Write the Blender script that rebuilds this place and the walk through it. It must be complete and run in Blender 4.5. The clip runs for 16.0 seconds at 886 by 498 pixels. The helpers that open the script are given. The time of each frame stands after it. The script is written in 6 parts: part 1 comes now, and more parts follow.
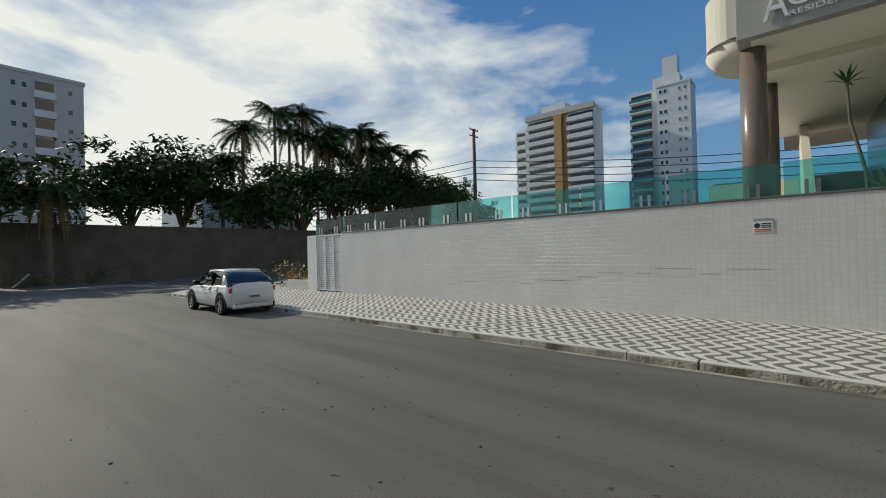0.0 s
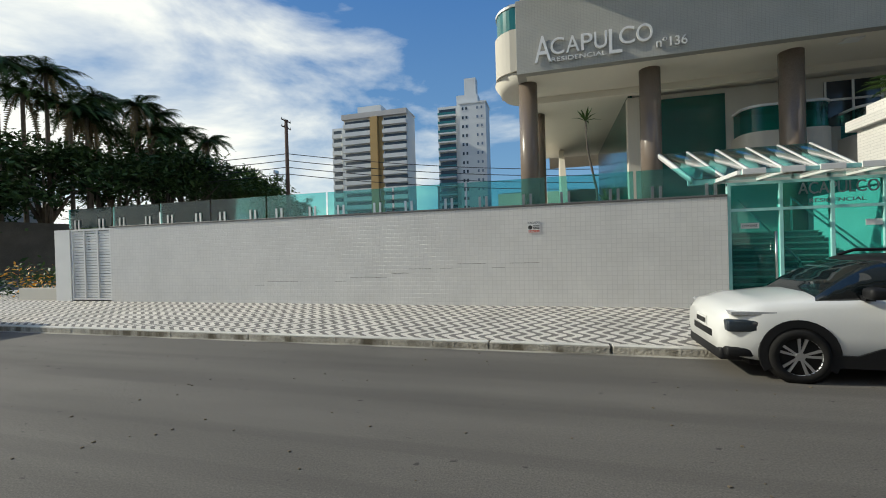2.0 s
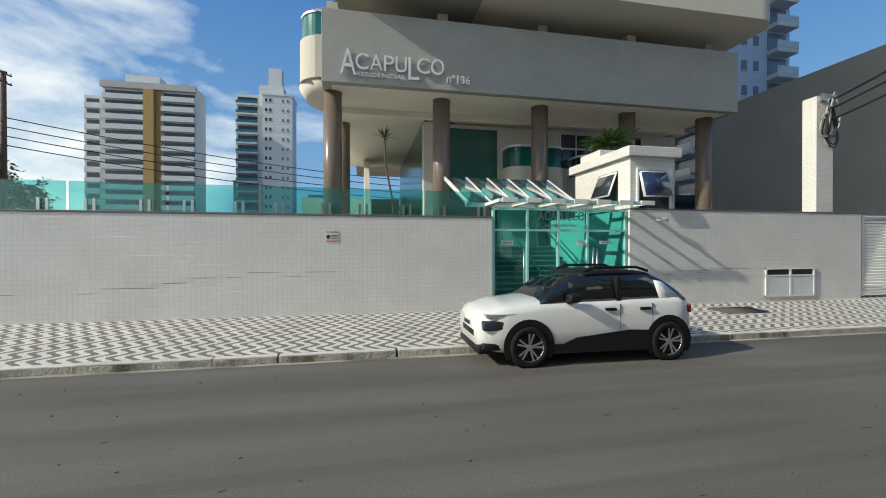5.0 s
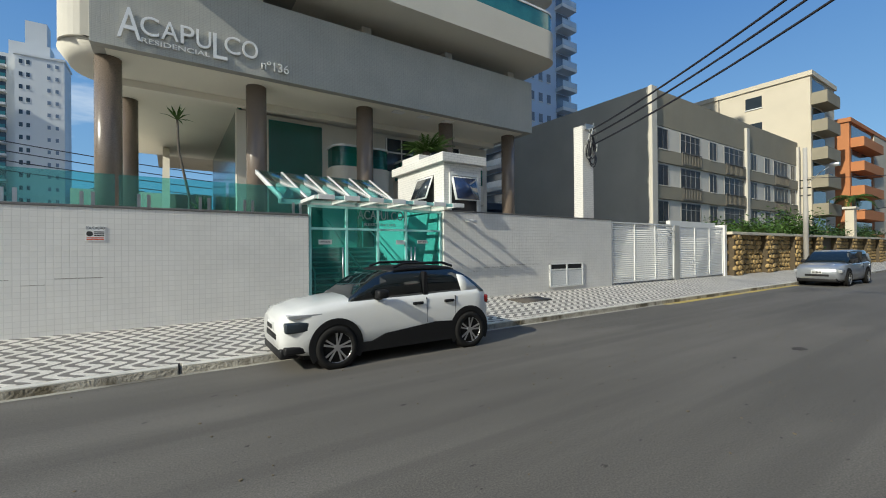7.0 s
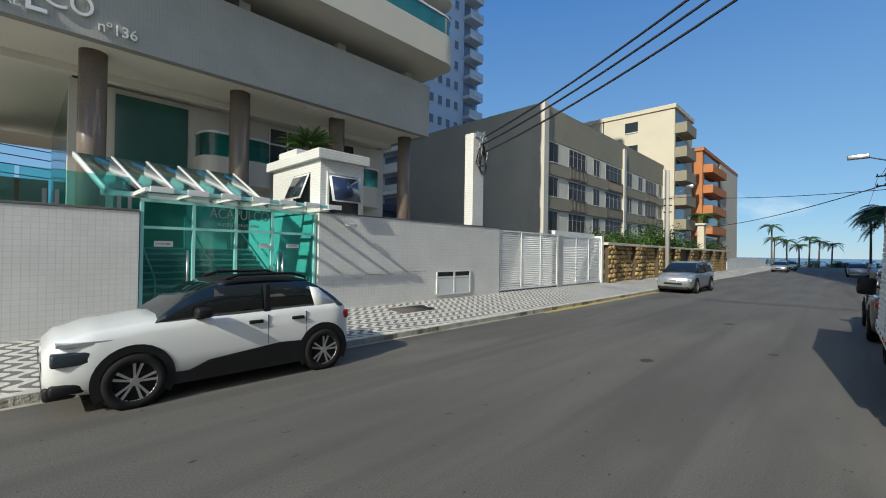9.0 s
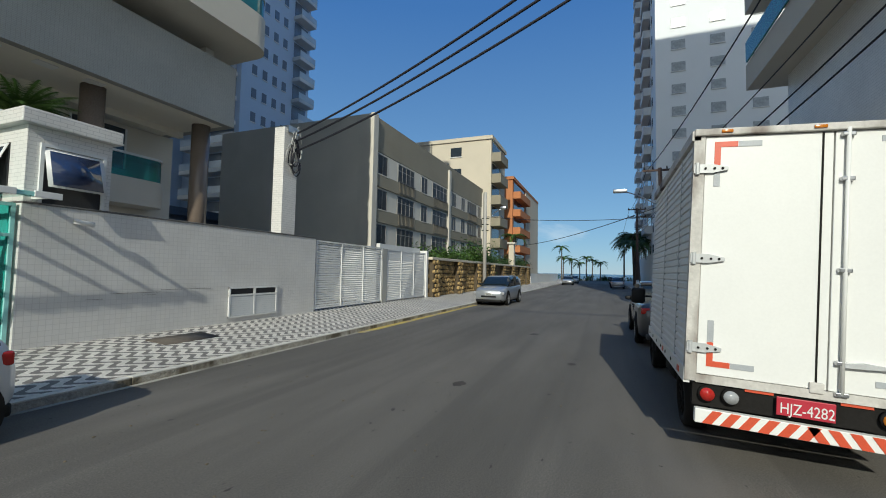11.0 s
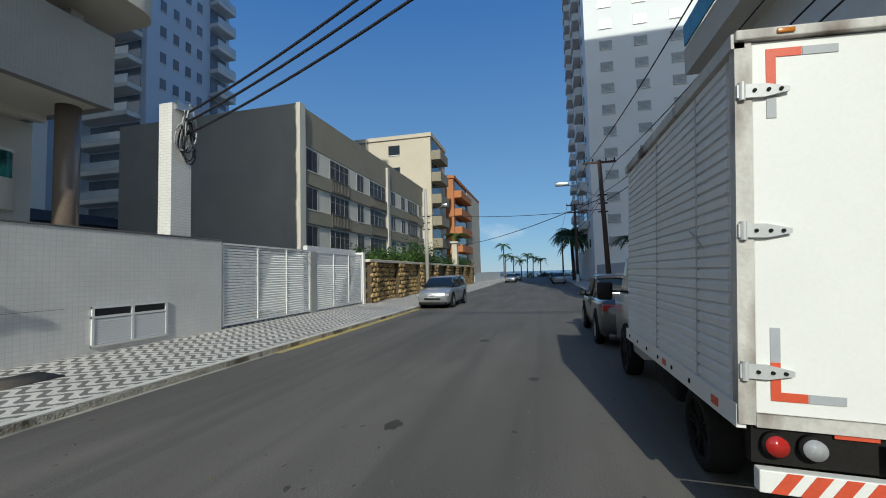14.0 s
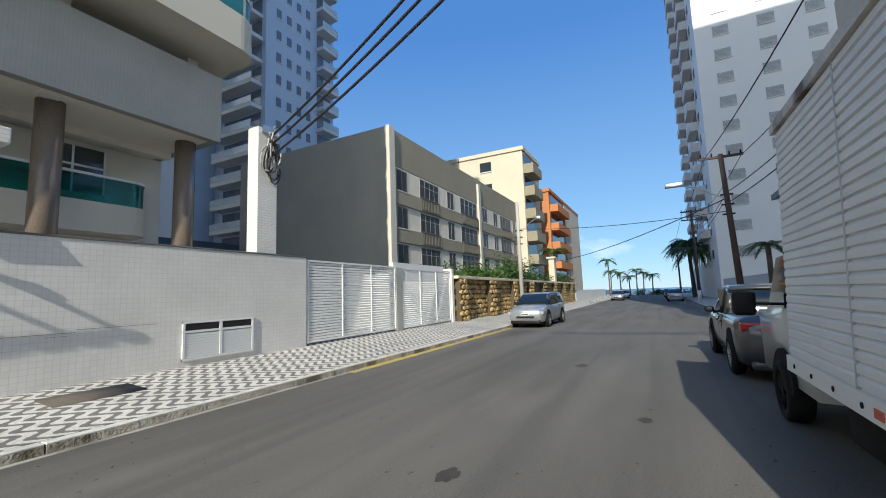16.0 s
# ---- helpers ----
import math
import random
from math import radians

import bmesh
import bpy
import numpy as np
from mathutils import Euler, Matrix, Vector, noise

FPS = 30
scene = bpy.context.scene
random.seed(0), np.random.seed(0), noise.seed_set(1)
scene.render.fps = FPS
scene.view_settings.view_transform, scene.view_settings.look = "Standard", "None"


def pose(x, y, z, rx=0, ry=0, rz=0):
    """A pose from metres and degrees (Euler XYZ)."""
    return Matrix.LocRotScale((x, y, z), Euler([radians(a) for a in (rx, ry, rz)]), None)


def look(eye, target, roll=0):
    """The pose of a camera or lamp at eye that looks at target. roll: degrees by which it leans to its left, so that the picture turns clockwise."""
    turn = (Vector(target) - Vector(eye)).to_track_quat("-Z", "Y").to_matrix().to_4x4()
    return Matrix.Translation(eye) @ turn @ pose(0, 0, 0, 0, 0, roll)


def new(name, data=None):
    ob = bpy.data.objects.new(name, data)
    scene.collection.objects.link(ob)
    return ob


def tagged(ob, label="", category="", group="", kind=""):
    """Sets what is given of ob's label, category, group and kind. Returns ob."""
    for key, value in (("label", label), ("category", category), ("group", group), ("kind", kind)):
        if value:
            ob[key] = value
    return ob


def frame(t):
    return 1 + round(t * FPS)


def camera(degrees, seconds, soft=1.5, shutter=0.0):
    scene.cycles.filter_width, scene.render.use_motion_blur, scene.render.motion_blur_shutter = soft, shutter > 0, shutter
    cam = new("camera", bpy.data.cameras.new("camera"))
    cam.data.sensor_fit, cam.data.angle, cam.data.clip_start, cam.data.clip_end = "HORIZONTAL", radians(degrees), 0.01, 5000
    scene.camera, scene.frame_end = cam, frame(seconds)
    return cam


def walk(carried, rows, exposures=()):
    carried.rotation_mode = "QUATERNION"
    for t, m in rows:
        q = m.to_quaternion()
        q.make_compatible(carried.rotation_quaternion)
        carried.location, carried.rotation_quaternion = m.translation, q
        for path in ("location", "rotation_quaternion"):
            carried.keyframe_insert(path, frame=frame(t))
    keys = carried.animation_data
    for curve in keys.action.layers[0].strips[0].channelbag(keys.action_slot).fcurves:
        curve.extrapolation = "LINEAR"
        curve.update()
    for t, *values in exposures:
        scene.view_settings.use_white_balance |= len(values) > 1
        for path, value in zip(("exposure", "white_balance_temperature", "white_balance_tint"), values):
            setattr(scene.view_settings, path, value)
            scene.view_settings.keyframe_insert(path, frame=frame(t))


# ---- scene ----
cam = camera(94.1, 16.0, 1.0)
PATH = [
    (0, (0.679, 0.127, 1.868), (-0.608, 1.658, 1.882), -1.5),
    (0.5, (0.659, 0.108, 1.875), (-0.484, 1.749, 1.879), -1.9),
    (1, (0.714, 0.045, 1.867), (-0.209, 1.82, 1.864), -2.1),
    (1.5, (0.728, 0.084, 1.86), (0.01, 1.951, 1.849), -2.1),
    (2, (0.739, 0.108, 1.834), (0.22, 2.039, 1.819), -1.6),
    (2.5, (0.737, 0.13, 1.837), (0.382, 2.098, 1.825), -1.1),
    (3, (0.763, 0.099, 1.834), (0.595, 2.092, 1.828), -0.6),
    (3.5, (0.813, 0.113, 1.831), (0.804, 2.113, 1.825), -0.4),
    (3.7, (0.843, 0.105, 1.832), (0.878, 2.105, 1.832), -0.4),
    (5.8, (1.069, -0.176, 2.023), (1.742, 1.707, 2.003), 0.5),
    (6, (1.109, -0.138, 1.999), (1.857, 1.717, 1.98), 0.6),
    (6.5, (1.237, -0.145, 1.936), (2.172, 1.623, 1.924), 0.3),
    (7, (1.479, -0.115, 1.833), (2.584, 1.552, 1.841), -0.5),
    (7.5, (1.712, -0.112, 1.958), (2.92, 1.482, 1.946), 0.3),
    (8, (2.007, -0.102, 1.957), (3.262, 1.455, 1.954), 0.3),
    (8.5, (2.349, -0.104, 1.963), (3.633, 1.429, 1.961), 0.4),
    (9, (2.614, -0.096, 1.993), (4.051, 1.295, 2.009), 0.9),
    (9.5, (2.935, 0.013, 1.992), (4.514, 1.24, 2.032), 0.6),
    (10, (3.408, 0.101, 1.934), (5.084, 1.19, 2.013), 0.1),
    (10.2, (3.652, 0.098, 1.918), (5.369, 1.119, 2.013), 0.8),
    (12.3, (4.72, 0.575, 1.907), (6.699, 0.855, 1.992), -1.2),
    (12.5, (4.895, 0.589, 1.881), (6.88, 0.808, 1.978), -1.1),
    (13, (5.291, 0.632, 1.86), (7.285, 0.768, 1.948), -1.2),
    (13.5, (5.685, 0.649, 1.893), (7.666, 0.913, 1.976), -1.3),
    (14, (6.012, 0.663, 1.872), (7.953, 1.133, 1.988), -1.5),
    (14.5, (6.32, 0.698, 1.858), (8.247, 1.218, 1.987), -1.9),
    (15, (6.699, 0.716, 1.794), (8.61, 1.289, 1.933), -2.4),
    (15.5, (7.0, 0.71, 1.744), (8.863, 1.419, 1.906), -2.5),
    (16, (7.248, 0.622, 1.714), (9.018, 1.527, 1.938), -2.1),
]
EXPOSURES = [(0, -0.22, 6850, 3), (1.0, -0.3, 6850, 3), (1.5, -0.22, 6850, 3), (2.0, 0.05, 6850, 3), (3.5, 0.2, 6850, 3), (6, 0.22, 6700, 3), (9, 0.2, 6550, 3), (10, 0.02, 6500, 2),
             (12.5, -0.1, 6350, 2), (13.5, -0.16, 6300, 2), (14.5, -0.06, 6350, 3), (15, 0.04, 6450, 3), (15.5, 0.34, 6550, 5), (16, 0.54, 6600, 5)]
walk(cam, [(t, look(eye, target, roll)) for t, eye, target, roll in PATH], EXPOSURES)

# ---- world, sun ----
SUN = Vector((-1.0, -0.17, 0.59)).normalized()
world = bpy.data.worlds.new("world")
scene.world = world
world.use_nodes = True
wn, wl = world.node_tree.nodes, world.node_tree.links
wn.clear()
w_out = wn.new("ShaderNodeOutputWorld")
w_bg = wn.new("ShaderNodeBackground")
w_sky = wn.new("ShaderNodeTexSky")
w_sky.sky_type = "NISHITA"
w_sky.sun_disc = False
w_sky.sun_elevation = math.asin(SUN.z)
w_sky.sun_rotation = math.atan2(SUN.x, SUN.y)
w_sky.air_density = 1.0
w_sky.dust_density = 0.0
w_sky.ozone_density = 5.0
w_bg.inputs["Strength"].default_value = 0.12
w_geo = wn.new("ShaderNodeTexCoord")
w_map = wn.new("ShaderNodeMapping")
w_map.inputs["Scale"].default_value = (1.0, 1.0, 2.6)
w_noise = wn.new("ShaderNodeTexNoise")
w_noise.inputs["Scale"].default_value = 2.3
w_noise.inputs["Detail"].default_value = 9
w_noise.inputs["Roughness"].default_value = 0.55
w_noise.inputs["Distortion"].default_value = 0.25
w_sep = wn.new("ShaderNodeSeparateXYZ")
w_az = wn.new("ShaderNodeMapRange")      # clouds gather inland, away from the sea
w_az.inputs["From Min"].default_value = 0.15
w_az.inputs["From Max"].default_value = -0.75
w_az.inputs["To Min"].default_value = -0.24
w_az.inputs["To Max"].default_value = 0.21
w_low = wn.new("ShaderNodeMapRange")
w_low.inputs["From Min"].default_value = 0.05
w_low.inputs["From Max"].default_value = 0.5
w_low.inputs["To Min"].default_value = 0.08
w_low.inputs["To Max"].default_value = -0.07
w_add = wn.new("ShaderNodeMath")
w_add2 = wn.new("ShaderNodeMath")
w_ramp = wn.new("ShaderNodeValToRGB")
w_ramp.color_ramp.elements[0].position = 0.47
w_ramp.color_ramp.elements[1].position = 0.70
w_mix = wn.new("ShaderNodeMix")
w_mix.data_type = "RGBA"
w_mix.inputs["B"].default_value = (8.2, 8.3, 8.4, 1)
wl.new(w_geo.outputs["Generated"], w_map.inputs["Vector"])
wl.new(w_map.outputs["Vector"], w_noise.inputs["Vector"])
wl.new(w_geo.outputs["Generated"], w_sep.inputs["Vector"])
wl.new(w_sep.outputs["X"], w_az.inputs["Value"])
wl.new(w_sep.outputs["Z"], w_low.inputs["Value"])
wl.new(w_noise.outputs["Fac"], w_add.inputs[0])
wl.new(w_az.outputs["Result"], w_add.inputs[1])
wl.new(w_add.outputs[0], w_add2.inputs[0])
wl.new(w_low.outputs["Result"], w_add2.inputs[1])
wl.new(w_add2.outputs[0], w_ramp.inputs["Fac"])
wl.new(w_ramp.outputs["Color"], w_mix.inputs["Factor"])
w_grad = wn.new("ShaderNodeValToRGB")     # clear maritime blue, paler at the horizon
w_grad.color_ramp.elements[0].color = (1.75, 3.35, 5.3, 1)
w_grad.color_ramp.elements[1].color = (0.45, 1.55, 4.35, 1)
w_grad.color_ramp.elements[1].position = 0.55
w_blue = wn.new("ShaderNodeMix")
w_blue.data_type = "RGBA"
w_blue.inputs["Factor"].default_value = 0.75
wl.new(w_sep.outputs["Z"], w_grad.inputs["Fac"])
wl.new(w_sky.outputs["Color"], w_blue.inputs["A"])
wl.new(w_grad.outputs["Color"], w_blue.inputs["B"])
wl.new(w_blue.outputs["Result"], w_mix.inputs["A"])
wl.new(w_mix.outputs["Result"], w_bg.inputs["Color"])
wl.new(w_bg.outputs["Background"], w_out.inputs["Surface"])

sun = new("sun", bpy.data.lights.new("sun", "SUN"))
sun.data.energy = 3.6
sun.data.angle = radians(0.55)
sun.data.color = (1.0, 0.95, 0.86)
sun.matrix_world = look(SUN * 60, (0, 0, 0))


# ---- materials ----
def nodes_of(name):
    m = bpy.data.materials.new(name)
    m.use_nodes = True
    return m, m.node_tree.nodes, m.node_tree.links, m.node_tree.nodes["Principled BSDF"]


def mat(name, col, rough=0.6, var=0.12, scale=3.0, grain=60.0, bump=0.15, metal=0.0, spec=0.5, coat=0.0, stain=None, stain_at=0.62, piece=0.0, dist=0.01):
    """Painted, stone or metal surface: broad and fine variation, stains, fine relief."""
    m, n, l, b = nodes_of(name)
    b.inputs["Roughness"].default_value = rough
    b.inputs["Metallic"].default_value = metal
    b.inputs["Specular IOR Level"].default_value = spec
    b.inputs["Coat Weight"].default_value = coat
    b.inputs["Coat Roughness"].default_value = 0.04
    tc = n.new("ShaderNodeTexCoord")
    a = n.new("ShaderNodeTexNoise")
    a.inputs["Scale"].default_value = scale
    a.inputs["Detail"].default_value = 6
    g = n.new("ShaderNodeTexNoise")
    g.inputs["Scale"].default_value = grain
    g.inputs["Detail"].default_value = 3
    place = tc.outputs["Object"]
    if piece:
        oi = n.new("ShaderNodeObjectInfo")
        va = n.new("ShaderNodeVectorMath")
        l.new(place, va.inputs[0])
        l.new(oi.outputs["Location"], va.inputs[1])
        place = va.outputs["Vector"]
    l.new(place, a.inputs["Vector"])
    l.new(place, g.inputs["Vector"])
    r = n.new("ShaderNodeValToRGB")
    r.color_ramp.elements[0].position, r.color_ramp.elements[1].position = 0.3, 0.72
    r.color_ramp.elements[0].color = (*[c * (1 - var) for c in col], 1)
    r.color_ramp.elements[1].color = (*[min(1, c * (1 + var)) for c in col], 1)
    mixn = n.new("ShaderNodeMix")
    mixn.data_type = "FLOAT"
    mixn.inputs["Factor"].default_value = 0.4
    l.new(a.outputs["Fac"], mixn.inputs["A"])
    l.new(g.outputs["Fac"], mixn.inputs["B"])
    l.new(mixn.outputs["Result"], r.inputs["Fac"])
    colour = r.outputs["Color"]
    if stain:
        s = n.new("ShaderNodeTexNoise")
        s.inputs["Scale"].default_value = scale * 0.45
        s.inputs["Detail"].default_value = 8
        mp = n.new("ShaderNodeMapping")
        mp.inputs["Scale"].default_value = (1, 1, 0.35)
        mp.inputs["Location"].default_value = (7, 3, 1)
        l.new(place, mp.inputs["Vector"])
        l.new(mp.outputs["Vector"], s.inputs["Vector"])
        sr = n.new("ShaderNodeMapRange")
        sr.inputs["From Min"].default_value = stain_at
        sr.inputs["From Max"].default_value = stain_at + 0.15
        l.new(s.outputs["Fac"], sr.inputs["Value"])
        mm = n.new("ShaderNodeMix")
        mm.data_type = "RGBA"
        l.new(sr.outputs["Result"], mm.inputs["Factor"])
        l.new(colour, mm.inputs["A"])
        mm.inputs["B"].default_value = (*stain, 1)
        colour = mm.outputs["Result"]
    if piece:
        hs = n.new("ShaderNodeHueSaturation")
        pr = n.new("ShaderNodeMapRange")
        pr.inputs["To Min"].default_value, pr.inputs["To Max"].default_value = 1 - piece, 1 + piece
        l.new(oi.outputs["Random"], pr.inputs["Value"])
        l.new(pr.outputs["Result"], hs.inputs["Value"])
        l.new(colour, hs.inputs["Color"])
        colour = hs.outputs["Color"]
    l.new(colour, b.inputs["Base Color"])
    if bump:
        bn = n.new("ShaderNodeBump")
        bn.inputs["Strength"].default_value = bump
        bn.inputs["Distance"].default_value = dist
        l.new(g.outputs["Fac"], bn.inputs["Height"])
        l.new(bn.outputs["Normal"], b.inputs["Normal"])
    return m


def tile_mat(name, col, joint, w=0.1, h=0.1, side="XZ", rough=0.3, offset=0.0, gap=0.006):
    """Small glazed tiles with recessed joints, each a little different."""
    m, n, l, b = nodes_of(name)
    b.inputs["Roughness"].default_value = rough
    tc = n.new("ShaderNodeTexCoord")
    sp = n.new("ShaderNodeSeparateXYZ")
    cb = n.new("ShaderNodeCombineXYZ")
    l.new(tc.outputs["Object"], sp.inputs["Vector"])
    if side == "XZ":
        add = n.new("ShaderNodeMath")
        l.new(sp.outputs["X"], add.inputs[0])
        l.new(sp.outputs["Y"], add.inputs[1])
        l.new(add.outputs[0], cb.inputs["X"])
        l.new(sp.outputs["Z"], cb.inputs["Y"])
    else:
        l.new(sp.outputs["X"], cb.inputs["X"])
        l.new(sp.outputs["Y"], cb.inputs["Y"])
    br = n.new("ShaderNodeTexBrick")
    br.offset = offset
    br.inputs["Scale"].default_value = 1.0
    br.inputs["Brick Width"].default_value = w
    br.inputs["Row Height"].default_value = h
    br.inputs["Mortar Size"].default_value = gap
    br.inputs["Mortar Smooth"].default_value = 0.3
    br.inputs["Color1"].default_value = (*[c * 0.975 for c in col], 1)
    br.inputs["Color2"].default_value = (*[min(1, c * 1.02) for c in col], 1)
    br.inputs["Mortar"].default_value = (*joint, 1)
    l.new(cb.outputs["Vector"], br.inputs["Vector"])
    ns = n.new("ShaderNodeTexNoise")
    ns.inputs["Scale"].default_value = 1.1
    ns.inputs["Detail"].default_value = 7
    l.new(tc.outputs["Object"], ns.inputs["Vector"])
    mr = n.new("ShaderNodeMapRange")
    mr.inputs["To Min"].default_value, mr.inputs["To Max"].default_value = 0.84, 1.12
    l.new(ns.outputs["Fac"], mr.inputs["Value"])
    hs = n.new("ShaderNodeHueSaturation")
    l.new(br.outputs["Color"], hs.inputs["Color"])
    l.new(mr.outputs["Result"], hs.inputs["Value"])
    l.new(hs.outputs["Color"], b.inputs["Base Color"])
    inv = n.new("ShaderNodeMath")
    inv.operation = "SUBTRACT"
    inv.inputs[0].default_value = 1.0
    l.new(br.outputs["Fac"], inv.inputs[1])
    bn = n.new("ShaderNodeBump")
    bn.inputs["Strength"].default_value = 0.6
    bn.inputs["Distance"].default_value = 0.004
    l.new(inv.outputs[0], bn.inputs["Height"])
    l.new(bn.outputs["Normal"], b.inputs["Normal"])
    return m


def glass_mat(name, col, alpha, rough=0.03):
    """Tinted pane: part see-through, with gloss."""
    m, n, l, b = nodes_of(name)
    out = n["Material Output"]
    tr = n.new("ShaderNodeBsdfTransparent")
    tr.inputs["Color"].default_value = (*col, 1)
    gl = n.new("ShaderNodeBsdfGlossy")
    gl.inputs["Roughness"].default_value = rough
    df = n.new("ShaderNodeBsdfDiffuse")
    df.inputs["Color"].default_value = (*[c * 0.8 for c in col], 1)
    m1, m2 = n.new("ShaderNodeMixShader"), n.new("ShaderNodeMixShader")
    m1.inputs["Fac"].default_value = alpha
    fr = n.new("ShaderNodeFresnel")
    fr.inputs["IOR"].default_value = 1.5
    l.new(tr.outputs[0], m1.inputs[1])
    l.new(df.outputs[0], m1.inputs[2])
    l.new(fr.outputs[0], m2.inputs["Fac"])
    l.new(m1.outputs[0], m2.inputs[1])
    l.new(gl.outputs[0], m2.inputs[2])
    l.new(m2.outputs[0], out.inputs["Surface"])
    return m


def mosaic_mat():
    """Pavement of black and white stone chips laid in serpentine bands across the walk."""
    m, n, l, b = nodes_of("mosaic_pavement")
    b.inputs["Roughness"].default_value = 0.75
    tc = n.new("ShaderNodeTexCoord")
    sp = n.new("ShaderNodeSeparateXYZ")
    l.new(tc.outputs["Object"], sp.inputs["Vector"])
    def mth(op, a, c=None):
        q = n.new("ShaderNodeMath")
        q.operation = op
        for i, v in enumerate((a, c)):
            if v is None:
                continue
            if isinstance(v, (int, float)):
                q.inputs[i].default_value = v
            else:
                l.new(v, q.inputs[i])
        return q.outputs[0]
    swing = mth("MULTIPLY", mth("SINE", mth("MULTIPLY", sp.outputs["Y"], 2 * math.pi / 0.44)), 0.105)
    ph = mth("ADD", sp.outputs["X"], swing)
    wv = mth("SINE", mth("MULTIPLY", ph, 2 * math.pi / 0.275))
    ns = n.new("ShaderNodeTexNoise")
    ns.inputs["Scale"].default_value = 30
    l.new(tc.outputs["Object"], ns.inputs["Vector"])
    wv = mth("ADD", wv, mth("MULTIPLY", mth("SUBTRACT", ns.outputs["Fac"], 0.5), 0.7))
    st = mth("GREATER_THAN", wv, 0.1)
    vo = n.new("ShaderNodeTexVoronoi")
    vo.inputs["Scale"].default_value = 22
    l.new(tc.outputs["Object"], vo.inputs["Vector"])
    big = n.new("ShaderNodeTexNoise")
    big.inputs["Scale"].default_value = 0.9
    big.inputs["Detail"].default_value = 6
    l.new(tc.outputs["Object"], big.inputs["Vector"])
    mx = n.new("ShaderNodeMix")
    mx.data_type = "RGBA"
    mx.inputs["A"].default_value = (0.68, 0.64, 0.575, 1)
    mx.inputs["B"].default_value = (0.19, 0.175, 0.158, 1)
    l.new(st, mx.inputs["Factor"])
    hs = n.new("ShaderNodeHueSaturation")
    l.new(mx.outputs["Result"], hs.inputs["Color"])
    val = mth("ADD", mth("MULTIPLY", big.outputs["Fac"], 0.5), mth("ADD", mth("MULTIPLY", vo.outputs["Distance"], -0.35), 0.86))
    l.new(val, hs.inputs["Value"])
    l.new(hs.outputs["Color"], b.inputs["Base Color"])
    bn = n.new("ShaderNodeBump")
    bn.inputs["Strength"].default_value = 0.5
    bn.inputs["Distance"].default_value = 0.006
    l.new(vo.outputs["Distance"], bn.inputs["Height"])
    bn.invert = True
    l.new(bn.outputs["Normal"], b.inputs["Normal"])
    return m


